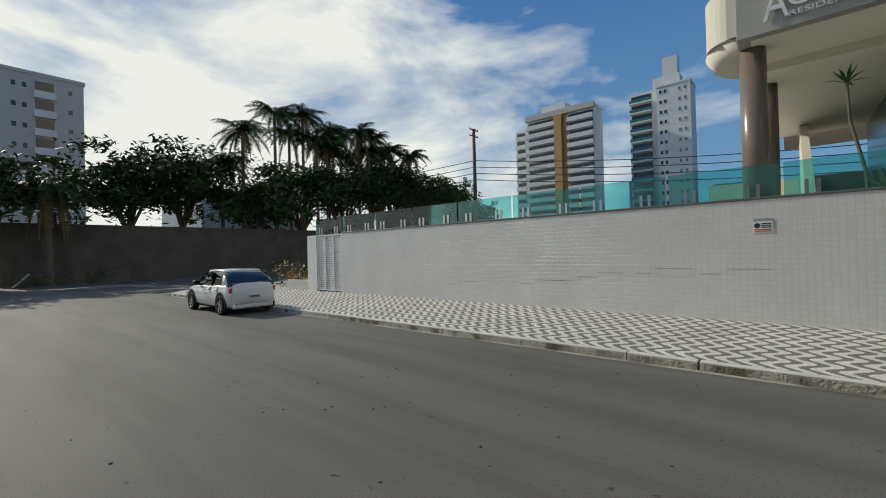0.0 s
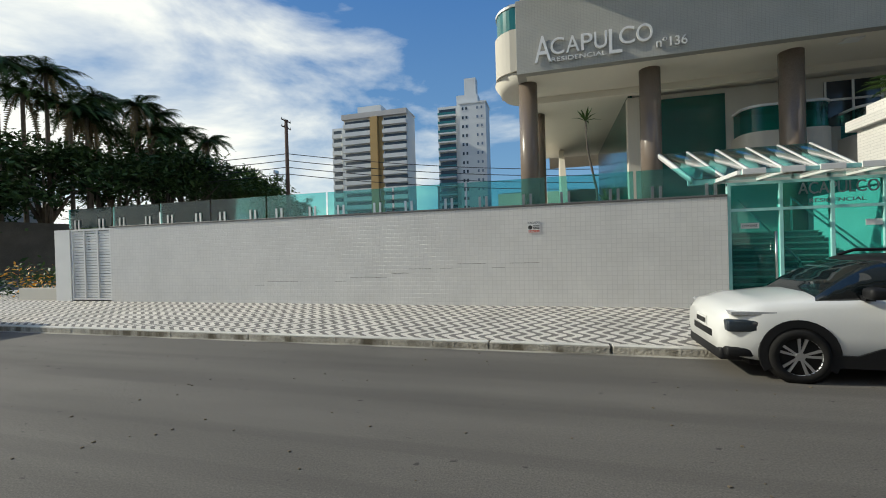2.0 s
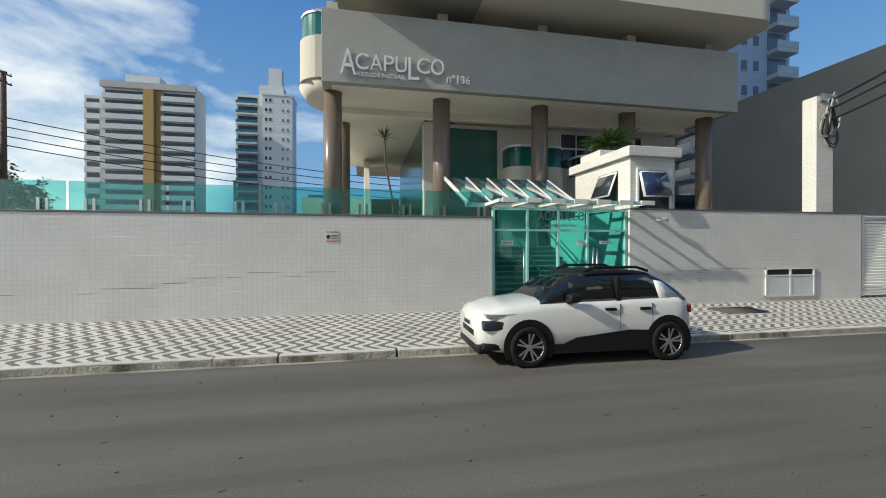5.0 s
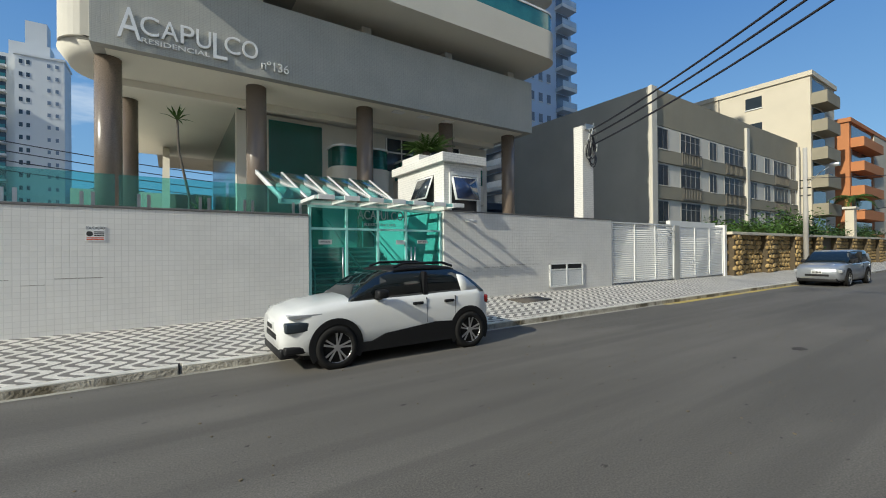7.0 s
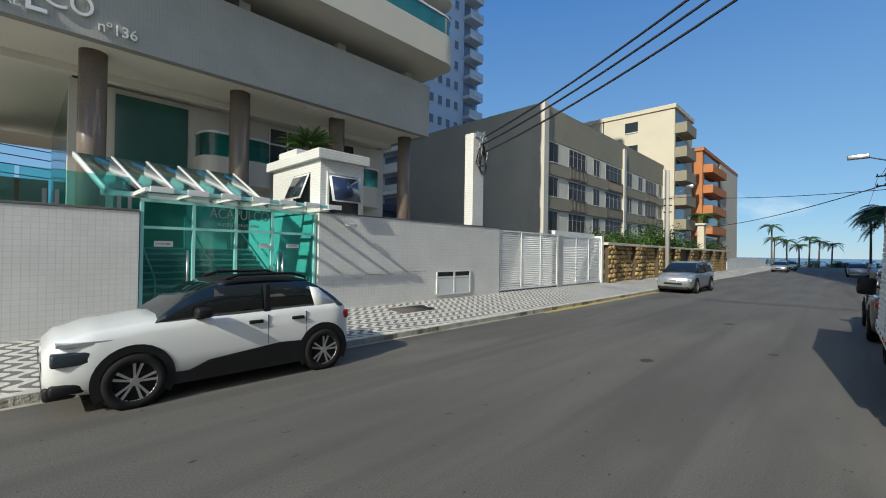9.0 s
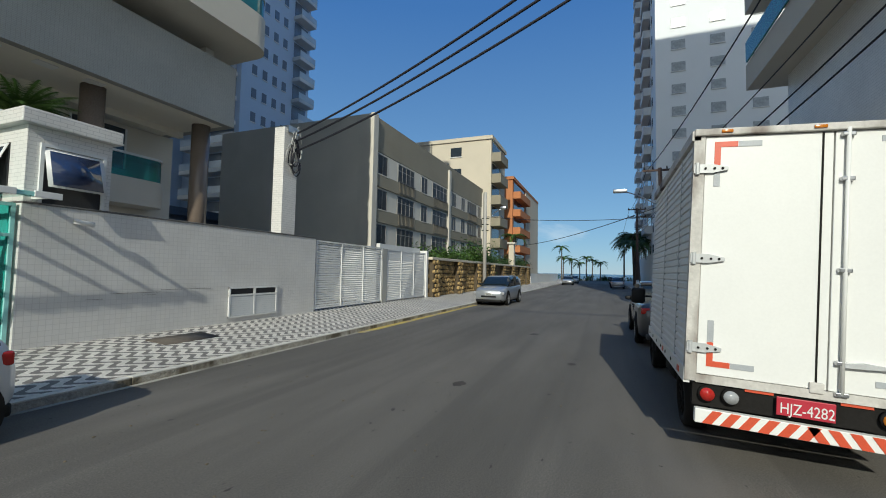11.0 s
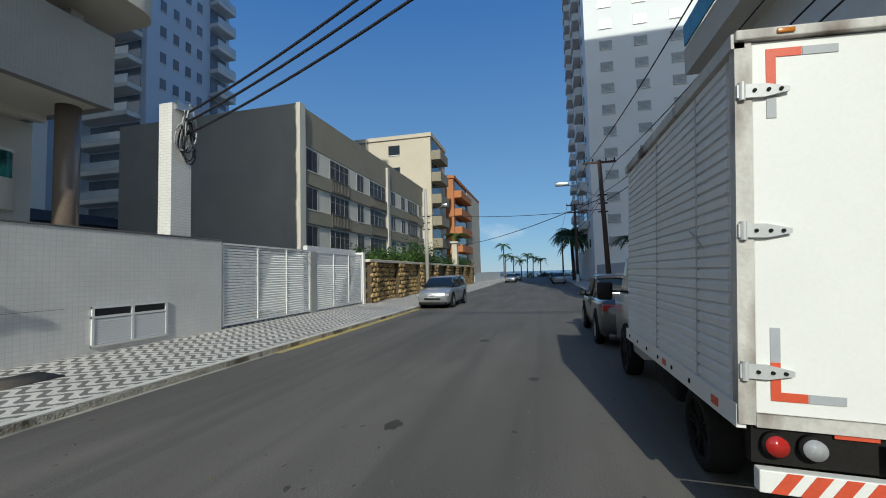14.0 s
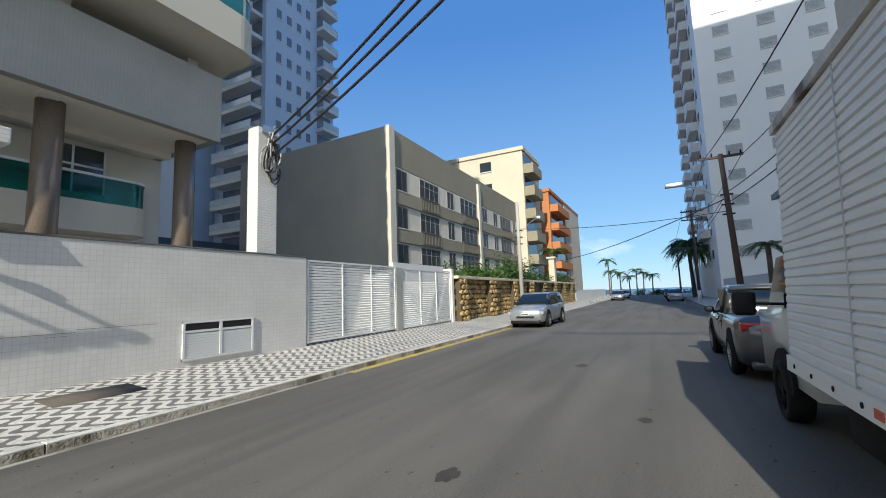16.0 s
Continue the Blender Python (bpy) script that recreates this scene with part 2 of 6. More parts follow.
def asphalt_mat():
    m, n, l, b = nodes_of("asphalt")
    b.inputs["Roughness"].default_value = 0.8
    b.inputs["Specular IOR Level"].default_value = 0.4
    tc = n.new("ShaderNodeTexCoord")
    def nz(scale, detail, sx=1.0):
        q = n.new("ShaderNodeTexNoise")
        q.inputs["Scale"].default_value = scale
        q.inputs["Detail"].default_value = detail
        mp = n.new("ShaderNodeMapping")
        mp.inputs["Scale"].default_value = (sx, 1, 1)
        l.new(tc.outputs["Object"], mp.inputs["Vector"])
        l.new(mp.outputs["Vector"], q.inputs["Vector"])
        return q.outputs["Fac"]
    r = n.new("ShaderNodeValToRGB")
    r.color_ramp.elements[0].position, r.color_ramp.elements[1].position = 0.32, 0.7
    r.color_ramp.elements[0].color = (0.100, 0.092, 0.081, 1)
    r.color_ramp.elements[1].color = (0.152, 0.140, 0.124, 1)
    l.new(nz(0.9, 7, 0.15), r.inputs["Fac"])
    fine = nz(75, 5)
    mr = n.new("ShaderNodeMapRange")
    mr.inputs["To Min"].default_value, mr.inputs["To Max"].default_value = 0.3, 1.7
    l.new(fine, mr.inputs["Value"])
    mid = n.new("ShaderNodeMapRange")
    mid.inputs["From Min"].default_value, mid.inputs["From Max"].default_value = 0.25, 0.75
    mid.inputs["To Min"].default_value, mid.inputs["To Max"].default_value = 0.82, 1.18
    l.new(nz(42, 8), mid.inputs["Value"])
    mul = n.new("ShaderNodeMath")
    mul.operation = "MULTIPLY"
    l.new(mr.outputs["Result"], mul.inputs[0])
    l.new(mid.outputs["Result"], mul.inputs[1])
    hs = n.new("ShaderNodeHueSaturation")
    l.new(r.outputs["Color"], hs.inputs["Color"])
    l.new(mul.outputs[0], hs.inputs["Value"])
    def span(src, a, b, lo, hi):
        q = n.new("ShaderNodeMapRange")
        for key, v in (("From Min", a), ("From Max", b), ("To Min", lo), ("To Max", hi)):
            q.inputs[key].default_value = v
        l.new(src, q.inputs["Value"])
        return q.outputs["Result"]
    def tint(colour, factor, to):
        q = n.new("ShaderNodeMix")
        q.data_type = "RGBA"
        q.inputs["B"].default_value = (*to, 1)
        l.new(factor, q.inputs["Factor"])
        l.new(colour, q.inputs["A"])
        return q.outputs["Result"]
    # paving-lane streaks, worn pale drifts, small lost chips and pale grit
    col = tint(hs.outputs["Color"], span(nz(1.3, 3, 0.02), 0.52, 0.58, 0.0, 0.30), (0.075, 0.069, 0.062))
    col = tint(col, span(nz(0.55, 9, 0.3), 0.56, 0.72, 0.0, 0.5), (0.195, 0.178, 0.157))
    col = tint(col, span(nz(9, 5, 0.6), 0.69, 0.715, 0.0, 0.75), (0.026, 0.024, 0.022))
    col = tint(col, span(nz(23, 2), 0.775, 0.79, 0.0, 0.6), (0.30, 0.28, 0.25))
    l.new(col, b.inputs["Base Color"])
    bn = n.new("ShaderNodeBump")
    bn.inputs["Strength"].default_value = 0.45
    bn.inputs["Distance"].default_value = 0.006
    l.new(fine, bn.inputs["Height"])
    l.new(bn.outputs["Normal"], b.inputs["Normal"])
    return m


ASPHALT = asphalt_mat()
MOSAIC = mosaic_mat()
TILE = tile_mat("white_wall_tile", (0.70, 0.685, 0.655), (0.61, 0.595, 0.57), 0.11, 0.105, gap=0.006)
TILE_GREY = tile_mat("grey_facade_tile", (0.425, 0.415, 0.37), (0.32, 0.312, 0.28), 0.1, 0.05, rough=0.5, gap=0.004)
TILE_WHITE = tile_mat("long_white_tile", (0.74, 0.72, 0.68), (0.56, 0.545, 0.52), 0.22, 0.075, offset=0.5)
SOIL = mat("dry_soil", (0.16, 0.13, 0.09), 0.95, 0.3, 0.6, 20, 0.5)
CONCRETE = mat("pale_concrete", (0.42, 0.40, 0.37), 0.85, 0.15, 1.5, 40, 0.3, stain=(0.26, 0.24, 0.21))
KERB = mat("kerb_concrete", (0.60, 0.575, 0.52), 0.85, 0.22, 5, 60, 0.6, piece=0.05)
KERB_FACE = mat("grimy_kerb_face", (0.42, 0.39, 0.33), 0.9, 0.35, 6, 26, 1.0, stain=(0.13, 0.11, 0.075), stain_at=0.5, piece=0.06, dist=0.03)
KERB_YELLOW = mat("yellow_kerb_paint", (0.50, 0.37, 0.10), 0.8, 0.2, 3, 50, 0.4, stain=(0.3, 0.27, 0.2), stain_at=0.55)
SLATE = mat("dark_coping_stone", (0.13, 0.125, 0.12), 0.5, 0.15, 4, 60, 0.1)
CREAM = mat("cream_render", (0.60, 0.56, 0.48), 0.8, 0.06, 0.7, 50, 0.2, stain=(0.47, 0.43, 0.36), stain_at=0.66)
CEIL = mat("cream_soffit_paint", (0.78, 0.73, 0.62), 0.75, 0.05, 0.5, 50, 0.1)
WHITE = mat("white_paint", (0.76, 0.75, 0.72), 0.45, 0.04, 2, 60, 0.05)
WHITE_METAL = mat("white_painted_metal", (0.74, 0.74, 0.72), 0.4, 0.05, 3, 60, 0.05)
GRANITE = mat("brown_polished_granite", (0.185, 0.145, 0.115), 0.25, 0.35, 30, 160, 0.03)
GREY_RENDER = mat("grey_render", (0.40, 0.395, 0.365), 0.85, 0.10, 0.5, 40, 0.2, stain=(0.31, 0.305, 0.28), stain_at=0.56)
OLIVE = mat("olive_render", (0.30, 0.265, 0.195), 0.85, 0.08, 0.8, 40, 0.2)
BEIGE = mat("beige_render", (0.62, 0.55, 0.43), 0.85, 0.06, 0.5, 40, 0.2)
ORANGE = mat("orange_render", (0.50, 0.20, 0.08), 0.85, 0.08, 0.5, 40, 0.2)
BLUE_RENDER = mat("cool_grey_render", (0.52, 0.62, 0.75), 0.7, 0.05, 0.2, 30, 0.1)
DARK_BLUE = mat("slate_blue_render", (0.13, 0.15, 0.19), 0.7, 0.1, 0.4, 30, 0.1)
TOWER_WHITE = mat("white_tower_render", (0.66, 0.67, 0.66), 0.8, 0.05, 0.25, 30, 0.1, stain=(0.55, 0.56, 0.55))
TOWER_GREY = mat("warm_grey_tower_render", (0.50, 0.48, 0.46), 0.85, 0.05, 0.2, 30, 0.1)
OCHRE = mat("ochre_render", (0.46, 0.30, 0.12), 0.85, 0.06, 0.3, 30, 0.1)
# Near-black for recesses and openings: their shade is put into the colour.
DARK = mat("recess_shade_black", (0.025, 0.025, 0.027), 0.8, 0.2, 2, 30, 0)
WINDOW = mat("dark_window_glass", (0.03, 0.04, 0.05), 0.08, 0.2, 2, 30, 0, spec=0.8)
WINDOW_PALE = mat("pale_window_glass", (0.16, 0.20, 0.26), 0.08, 0.3, 0.7, 30, 0, spec=0.8)
GREEN_GLASS = glass_mat("green_glass", (0.30, 0.82, 0.78), 0.05)
GREEN_CLEAR = glass_mat("pale_green_glass", (0.50, 0.84, 0.82), 0.06)
GREEN_DEEP = mat("deep_green_glass_wall", (0.005, 0.085, 0.065), 0.12, 0.3, 0.8, 30, 0, spec=0.7)
GREEN_EDGE = mat("green_glass_edge", (0.35, 0.72, 0.68), 0.15, 0.1, 4, 30, 0, spec=0.8)
STEEL = mat("brushed_steel", (0.55, 0.56, 0.57), 0.3, 0.1, 6, 80, 0.03, metal=1.0)
DARK_WALL = mat("old_dark_wall", (0.085, 0.08, 0.072), 0.95, 0.4, 0.7, 14, 0.7, stain=(0.16, 0.13, 0.10))
STONE = mat("yellow_field_stone", (0.40, 0.27, 0.11), 0.9, 0.3, 6, 40, 0.7, piece=0.35)
STONE_JOINT = mat("dark_stone_mortar", (0.10, 0.075, 0.045), 0.95, 0.25, 6, 40, 0.6)
LEAF = mat("leaf_green", (0.06, 0.115, 0.025), 0.55, 0.45, 1.2, 12, 0, spec=0.15)
LEAF_DARK = mat("dark_leaf_green", (0.042, 0.080, 0.026), 0.55, 0.45, 0.8, 12, 0, spec=0.15)
LEAF_DRY = mat("dry_palm_leaf", (0.13, 0.10, 0.05), 0.8, 0.4, 1.2, 12, 0)
FLOWER = mat("yellow_orange_flower", (0.75, 0.36, 0.03), 0.6, 0.2, 5, 20, 0)
BARK = mat("grey_bark", (0.12, 0.10, 0.08), 0.9, 0.3, 3, 30, 0.6)
WOOD_POLE = mat("weathered_pole_wood", (0.085, 0.055, 0.045), 0.85, 0.25, 3, 50, 0.4)
CABLE = mat("black_cable", (0.02, 0.02, 0.028), 0.6, 0.1, 3, 30, 0)
CABLE_WHITE = mat("grey_cable_sleeve", (0.40, 0.40, 0.38), 0.6, 0.1, 3, 30, 0)
CAR_WHITE = mat("pearl_white_car_paint", (0.74, 0.74, 0.72), 0.3, 0.02, 2, 30, 0, coat=0.8)
CAR_SILVER = mat("silver_car_paint", (0.40, 0.42, 0.45), 0.3, 0.03, 2, 30, 0, metal=0.6, coat=0.8)
CAR_GREY = mat("graphite_car_paint", (0.07, 0.07, 0.075), 0.3, 0.03, 2, 30, 0, metal=0.4, coat=0.8)
CAR_GLASS = mat("tinted_car_glass", (0.008, 0.012, 0.014), 0.04, 0.1, 2, 30, 0, spec=0.9)
PLASTIC = mat("black_plastic", (0.010, 0.010, 0.011), 0.55, 0.1, 5, 80, 0.1, spec=0.3)
RUBBER = mat("tyre_rubber", (0.014, 0.0135, 0.013), 0.85, 0.2, 6, 80, 0.2, spec=0.25)
ALLOY = mat("grey_alloy", (0.62, 0.62, 0.63), 0.3, 0.1, 5, 60, 0, metal=0.9)
RED_LENS = mat("red_lens", (0.42, 0.02, 0.015), 0.15, 0.1, 5, 60, 0, coat=0.6)
RED = mat("red_reflective_tape", (0.62, 0.09, 0.04), 0.4, 0.15, 5, 60, 0.05)
TAPE_GREY = mat("grey_reflective_tape", (0.40, 0.42, 0.44), 0.35, 0.1, 5, 60, 0.05)
AMBER = mat("amber_lens", (0.5, 0.16, 0.01), 0.2, 0.1, 5, 60, 0, coat=0.6)
LAMP_GLASS = mat("clear_lamp_lens", (0.35, 0.36, 0.37), 0.08, 0.2, 6, 60, 0, spec=0.8)
TRUCK_WHITE = mat("worn_white_truck_paint", (0.78, 0.78, 0.75), 0.4, 0.04, 1.5, 40, 0.05, stain=(0.62, 0.55, 0.45), stain_at=0.66)
TRUCK_ALU = mat("ribbed_aluminium_panel", (0.74, 0.74, 0.73), 0.42, 0.08, 1.5, 40, 0.05, stain=(0.60, 0.60, 0.59), metal=0.0)
RUST = mat("rusty_painted_frame", (0.56, 0.54, 0.50), 0.6, 0.2, 4, 30, 0.3, stain=(0.10, 0.06, 0.04), stain_at=0.53)
GALV = mat("galvanised_strap", (0.52, 0.53, 0.53), 0.45, 0.12, 8, 80, 0.05, metal=0.2)
CHASSIS = mat("dirty_black_chassis", (0.014, 0.013, 0.012), 0.85, 0.3, 4, 30, 0.3, spec=0.2)
BAG = mat("black_plastic_bag", (0.012, 0.012, 0.013), 0.22, 0.2, 6, 20, 0.9, dist=0.03)
PAPER = mat("white_sign_plastic", (0.72, 0.72, 0.70), 0.5, 0.04, 4, 60, 0)
INK = mat("dark_ink", (0.03, 0.03, 0.03), 0.6, 0.1, 4, 60, 0)
SIGN_METAL = mat("satin_sign_metal", (0.80, 0.78, 0.74), 0.4, 0.06, 4, 60, 0.02, metal=0.2)
WATER = mat("sea_water", (0.05, 0.10, 0.15), 0.25, 0.2, 0.05, 1.5, 0.3)
SAND = mat("beach_sand", (0.42, 0.37, 0.28), 0.95, 0.1, 0.2, 20, 0.2)


# ---- builders ----
def bx(bm, x0, x1, y0, y1, z0, z1, bevel=0.0):
    m = Matrix.Translation(((x0 + x1) / 2, (y0 + y1) / 2, (z0 + z1) / 2)) @ Matrix.Diagonal((abs(x1 - x0), abs(y1 - y0), abs(z1 - z0), 1))
    r = bmesh.ops.create_cube(bm, size=1, matrix=m)
    if bevel:
        es = list({e for v in r["verts"] for e in v.link_edges})
        bmesh.ops.bevel(bm, geom=es, offset=bevel, segments=2, affect="EDGES", profile=0.5)
    return bm


def box(x0, x1, y0, y1, z0, z1, bevel=0.0):
    return bx(bmesh.new(), x0, x1, y0, y1, z0, z1, bevel)


def cyl(bm, a, b, r0, r1=None, seg=16, caps=True):
    a, b = Vector(a), Vector(b)
    d = b - a
    m = Matrix.Translation((a + b) / 2) @ d.to_track_quat("Z", "Y").to_matrix().to_4x4()
    bmesh.ops.create_cone(bm, cap_ends=caps, segments=seg, radius1=r0, radius2=r0 if r1 is None else r1, depth=d.length, matrix=m)
    return bm


def rod(a, b, r, r1=None, seg=16):
    return cyl(bmesh.new(), a, b, r, r1, seg)


def prism(pts, axis, a, b, bm=None):
    """A polygon of (u, v) drawn out along an axis from a to b."""
    bm = bm or bmesh.new()
    def put(u, v, w):
        return {"x": (w, u, v), "y": (u, w, v), "z": (u, v, w)}[axis]
    lo = [bm.verts.new(put(u, v, a)) for u, v in pts]
    hi = [bm.verts.new(put(u, v, b)) for u, v in pts]
    k = len(pts)
    bm.faces.new(lo)
    bm.faces.new(hi[::-1])
    for i in range(k):
        bm.faces.new((lo[i], hi[i], hi[(i + 1) % k], lo[(i + 1) % k]))
    bmesh.ops.recalc_face_normals(bm, faces=bm.faces[:])
    return bm


def sweep(points, r, seg=6):
    """A tube through points, with radius r or a radius for each point."""
    bm = bmesh.new()
    rings = []
    pts = [Vector(p) for p in points]
    for i, p in enumerate(pts):
        d = (pts[min(i + 1, len(pts) - 1)] - pts[max(i - 1, 0)]).normalized()
        u = d.orthogonal().normalized() if abs(d.z) < 0.95 else Vector((1, 0, 0))
        u = (u - d * u.dot(d)).normalized()
        v = d.cross(u)
        rr = r[i] if isinstance(r, (list, tuple)) else r
        rings.append([bm.verts.new(p + (u * math.cos(2 * math.pi * k / seg) + v * math.sin(2 * math.pi * k / seg)) * rr) for k in range(seg)])
    for a, b in zip(rings, rings[1:]):
        for k in range(seg):
            bm.faces.new((a[k], a[(k + 1) % seg], b[(k + 1) % seg], b[k]))
    bm.faces.new(rings[0][::-1])
    bm.faces.new(rings[-1])
    bmesh.ops.recalc_face_normals(bm, faces=bm.faces[:])
    return bm


def smooth(bm):
    for f in bm.faces:
        f.smooth = True
    return bm


def mesh_of(name, bm, material):
    me = bpy.data.meshes.new(name)
    bm.to_mesh(me)
    bm.free()
    me.materials.append(material)
    return me


def part(name, bm, material, parent, label=""):
    ob = new(name, mesh_of(name, bm, material))
    if parent is not None:
        ob.parent = parent
        ob.matrix_parent_inverse = origin_of(parent).inverted()
    if label:
        tagged(ob, label)
    return ob


def origin_of(ob):
    m = ob.matrix_basis.copy()
    while ob.parent:
        m = ob.parent.matrix_basis @ ob.matrix_parent_inverse @ m
        ob = ob.parent
    return m


def share(name, me, parent, m):
    """One more piece on a shared mesh."""
    ob = new(name, me)
    ob.parent = parent
    ob.matrix_parent_inverse = origin_of(parent).inverted()
    ob.matrix_basis = m
    return ob


def thing(name, x, y, z, label, category, group="", kind=""):
    ob = new(name)
    ob.location = (x, y, z)
    ob.empty_display_size = 0.2
    return tagged(ob, label, category, group, kind)


def solid(name, bm, material, label, category, kind="", group=""):
    return tagged(new(name, mesh_of(name, bm, material)), label, category, group, kind)


def text_part(name, body, size, depth, m, material, parent, label="", width=None):
    cu = bpy.data.curves.new(name, "FONT")
    cu.body, cu.size, cu.extrude = body, size, depth
    cu.align_x = "LEFT"
    tmp = bpy.data.objects.new(name, cu)
    scene.collection.objects.link(tmp)
    me = bpy.data.meshes.new_from_object(tmp.evaluated_get(bpy.context.evaluated_depsgraph_get()))
    bpy.data.objects.remove(tmp)
    if width:
        xs = [v.co.x for v in me.vertices]
        k = width / (max(xs) - min(xs))
        for v in me.vertices:
            v.co.x = (v.co.x - min(xs)) * k
    me.transform(m)
    me.materials.clear()
    me.materials.append(material)
    ob = new(name, me)
    ob.parent = parent
    ob.matrix_parent_inverse = origin_of(parent).inverted()
    if label:
        tagged(ob, label)
    return ob


# ---- ground, road, pavements ----
KY, WY = 7.25, 10.2          # kerb face, wall face
PZ0, PZ1 = 0.13, 0.36        # pavement at the kerb and at the wall
g = bmesh.new()
bmesh.ops.create_grid(g, x_segments=8, y_segments=8, size=3000, matrix=Matrix.Translation((0, 0, -0.06)))
ground = solid("ground", g, SOIL, "dry brown earth reaching to the horizon", "ground", "structure")
g = bmesh.new()
for x0, x1, y0, y1 in ((-60, 150, -2.75, KY), (-46, -24.2, KY, 60), (-60, -24, -60, -2.75)):
    bmesh.ops.create_grid(g, x_segments=1, y_segments=1, size=0.5, matrix=Matrix.Translation(((x0 + x1) / 2, (y0 + y1) / 2, 0)) @ Matrix.Diagonal((x1 - x0, y1 - y0, 1, 1)))
road = solid("road", g, ASPHALT, "grey patched asphalt street running to the sea", "road", "structure")
g = bmesh.new()
pts = [(-23.5, KY + 0.15), (-24.0, KY + 0.6), (-24.0, 16), (-16, 16), (-16, WY + 0.4), (30, WY + 0.4), (130, WY + 0.4), (130, KY + 0.15)]
vs = [g.verts.new((x, y, PZ0 + (PZ1 - PZ0) * max(0, (min(y, WY) - KY) / (WY - KY)))) for x, y in pts]
ws = [g.verts.new((x, y, -0.05)) for x, y in pts]
g.faces.new(vs)
for i in range(len(pts)):
    j = (i + 1) % len(pts)
    g.faces.new((vs[i], ws[i], ws[j], vs[j]))
bmesh.ops.recalc_face_normals(g, faces=g.faces[:])
bmesh.ops.triangulate(g, faces=g.faces[:])
pavement = solid("pavement", g, MOSAIC, "black and white wave mosaic stone pavement", "pavement", "structure")
pavement_far = solid("pavement_2", box(-20, 140, -6.2, -2.92, -0.05, 0.14), CONCRETE, "stained grey concrete pavement", "pavement", "structure")
solid("water", box(150, 2900, -2500, 2500, -0.05, 0.06), WATER, "calm blue sea beyond the beach", "sea", "structure")
solid("sand", box(132, 151, -300, 300, -0.05, 0.03), SAND, "pale beach sand at the street's end", "beach", "structure")


def kerbs(holder, y0, y1, x0, x1, material, n0=0):
    me = mesh_of("kerb_stone", box(-0.497, 0.497, y0, y1, PZ0 - 0.02, PZ0 + 0.006, 0.008), material)
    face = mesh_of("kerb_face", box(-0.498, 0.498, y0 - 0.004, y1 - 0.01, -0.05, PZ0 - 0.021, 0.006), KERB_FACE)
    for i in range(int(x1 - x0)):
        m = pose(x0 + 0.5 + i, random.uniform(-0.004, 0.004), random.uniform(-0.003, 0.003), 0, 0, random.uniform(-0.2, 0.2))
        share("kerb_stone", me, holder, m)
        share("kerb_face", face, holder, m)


kerb_l = thing("kerb", 0, KY, 0, "worn grey concrete kerb stones along the mosaic pavement", "kerb", kind="structure")
kerb_r = thing("kerb_2", 0, -2.9, 0, "pale painted concrete kerb along the far pavement", "kerb", kind="structure")
solid("gutter", box(-23.4, 15, KY - 0.10, KY - 0.001, -0.04, 0.006), mat("pale_gutter_cement", (0.36, 0.34, 0.29), 0.9, 0.3, 1.5, 50, 0.4, stain=(0.14, 0.13, 0.11), stain_at=0.5), "pale cement gutter strip beside the kerb", "gutter", "structure")
solid("gutter_2", box(15.05, 27, KY - 0.24, KY - 0.001, -0.04, 0.007), KERB_YELLOW, "faded yellow painted line beside the kerb", "road marking", "structure")

# ---- the white tiled boundary wall ----
WT = 2.72
wall = solid("wall_front", box(-13.1, 4.34, WY, WY + 0.25, -0.05, WT), TILE, "white tiled boundary wall of a residential tower", "wall", "structure")
solid("coping", box(-13.1, 4.34, WY - 0.02, WY + 0.27, WT + 0.002, WT + 0.05, 0.01), SLATE, "thin dark stone coping on the tiled wall", "coping", "structure")
solid("wall_front_2", box(8.36, 16.65, WY, WY + 0.25, -0.05, 3.02), TILE, "white tiled boundary wall beside the glass entrance", "wall", "structure")
solid("coping_2", box(8.36, 16.65, WY - 0.02, WY + 0.27, 3.022, 3.06, 0.01), SLATE, "thin dark stone coping on the tiled wall", "coping", "structure")
solid("wall_end", box(-15.6, -14.9, WY, WY + 0.25, -0.05, WT), WHITE, "white rendered end of the boundary wall", "wall", "structure")
solid("wall_return", box(-15.6, -15.35, WY + 0.25, 30, -0.05, WT), WHITE, "white boundary wall running back from the street", "wall", "structure")
solid("wall_low", box(-17.6, -15.605, WY + 0.1, WY + 0.3, -0.05, 0.75), CREAM, "low cream garden wall at the corner", "wall", "structure")
# terrace behind the wall
solid("terrace", box(-15.3, 4.3, WY + 0.26, 45, -0.05, 2.0), CONCRETE, "raised concrete terrace behind the boundary wall", "terrace", "structure")
solid("terrace_2", box(4.31, 16.6, 15.0, 45, -0.05, 2.0), CONCRETE, "raised concrete terrace under the tower", "terrace", "structure")
solid("terrace_3", box(8.62, 16.6, WY + 0.26, 14.99, -0.05, 2.0), CONCRETE, "raised concrete terrace behind the guard booth", "terrace", "structure")


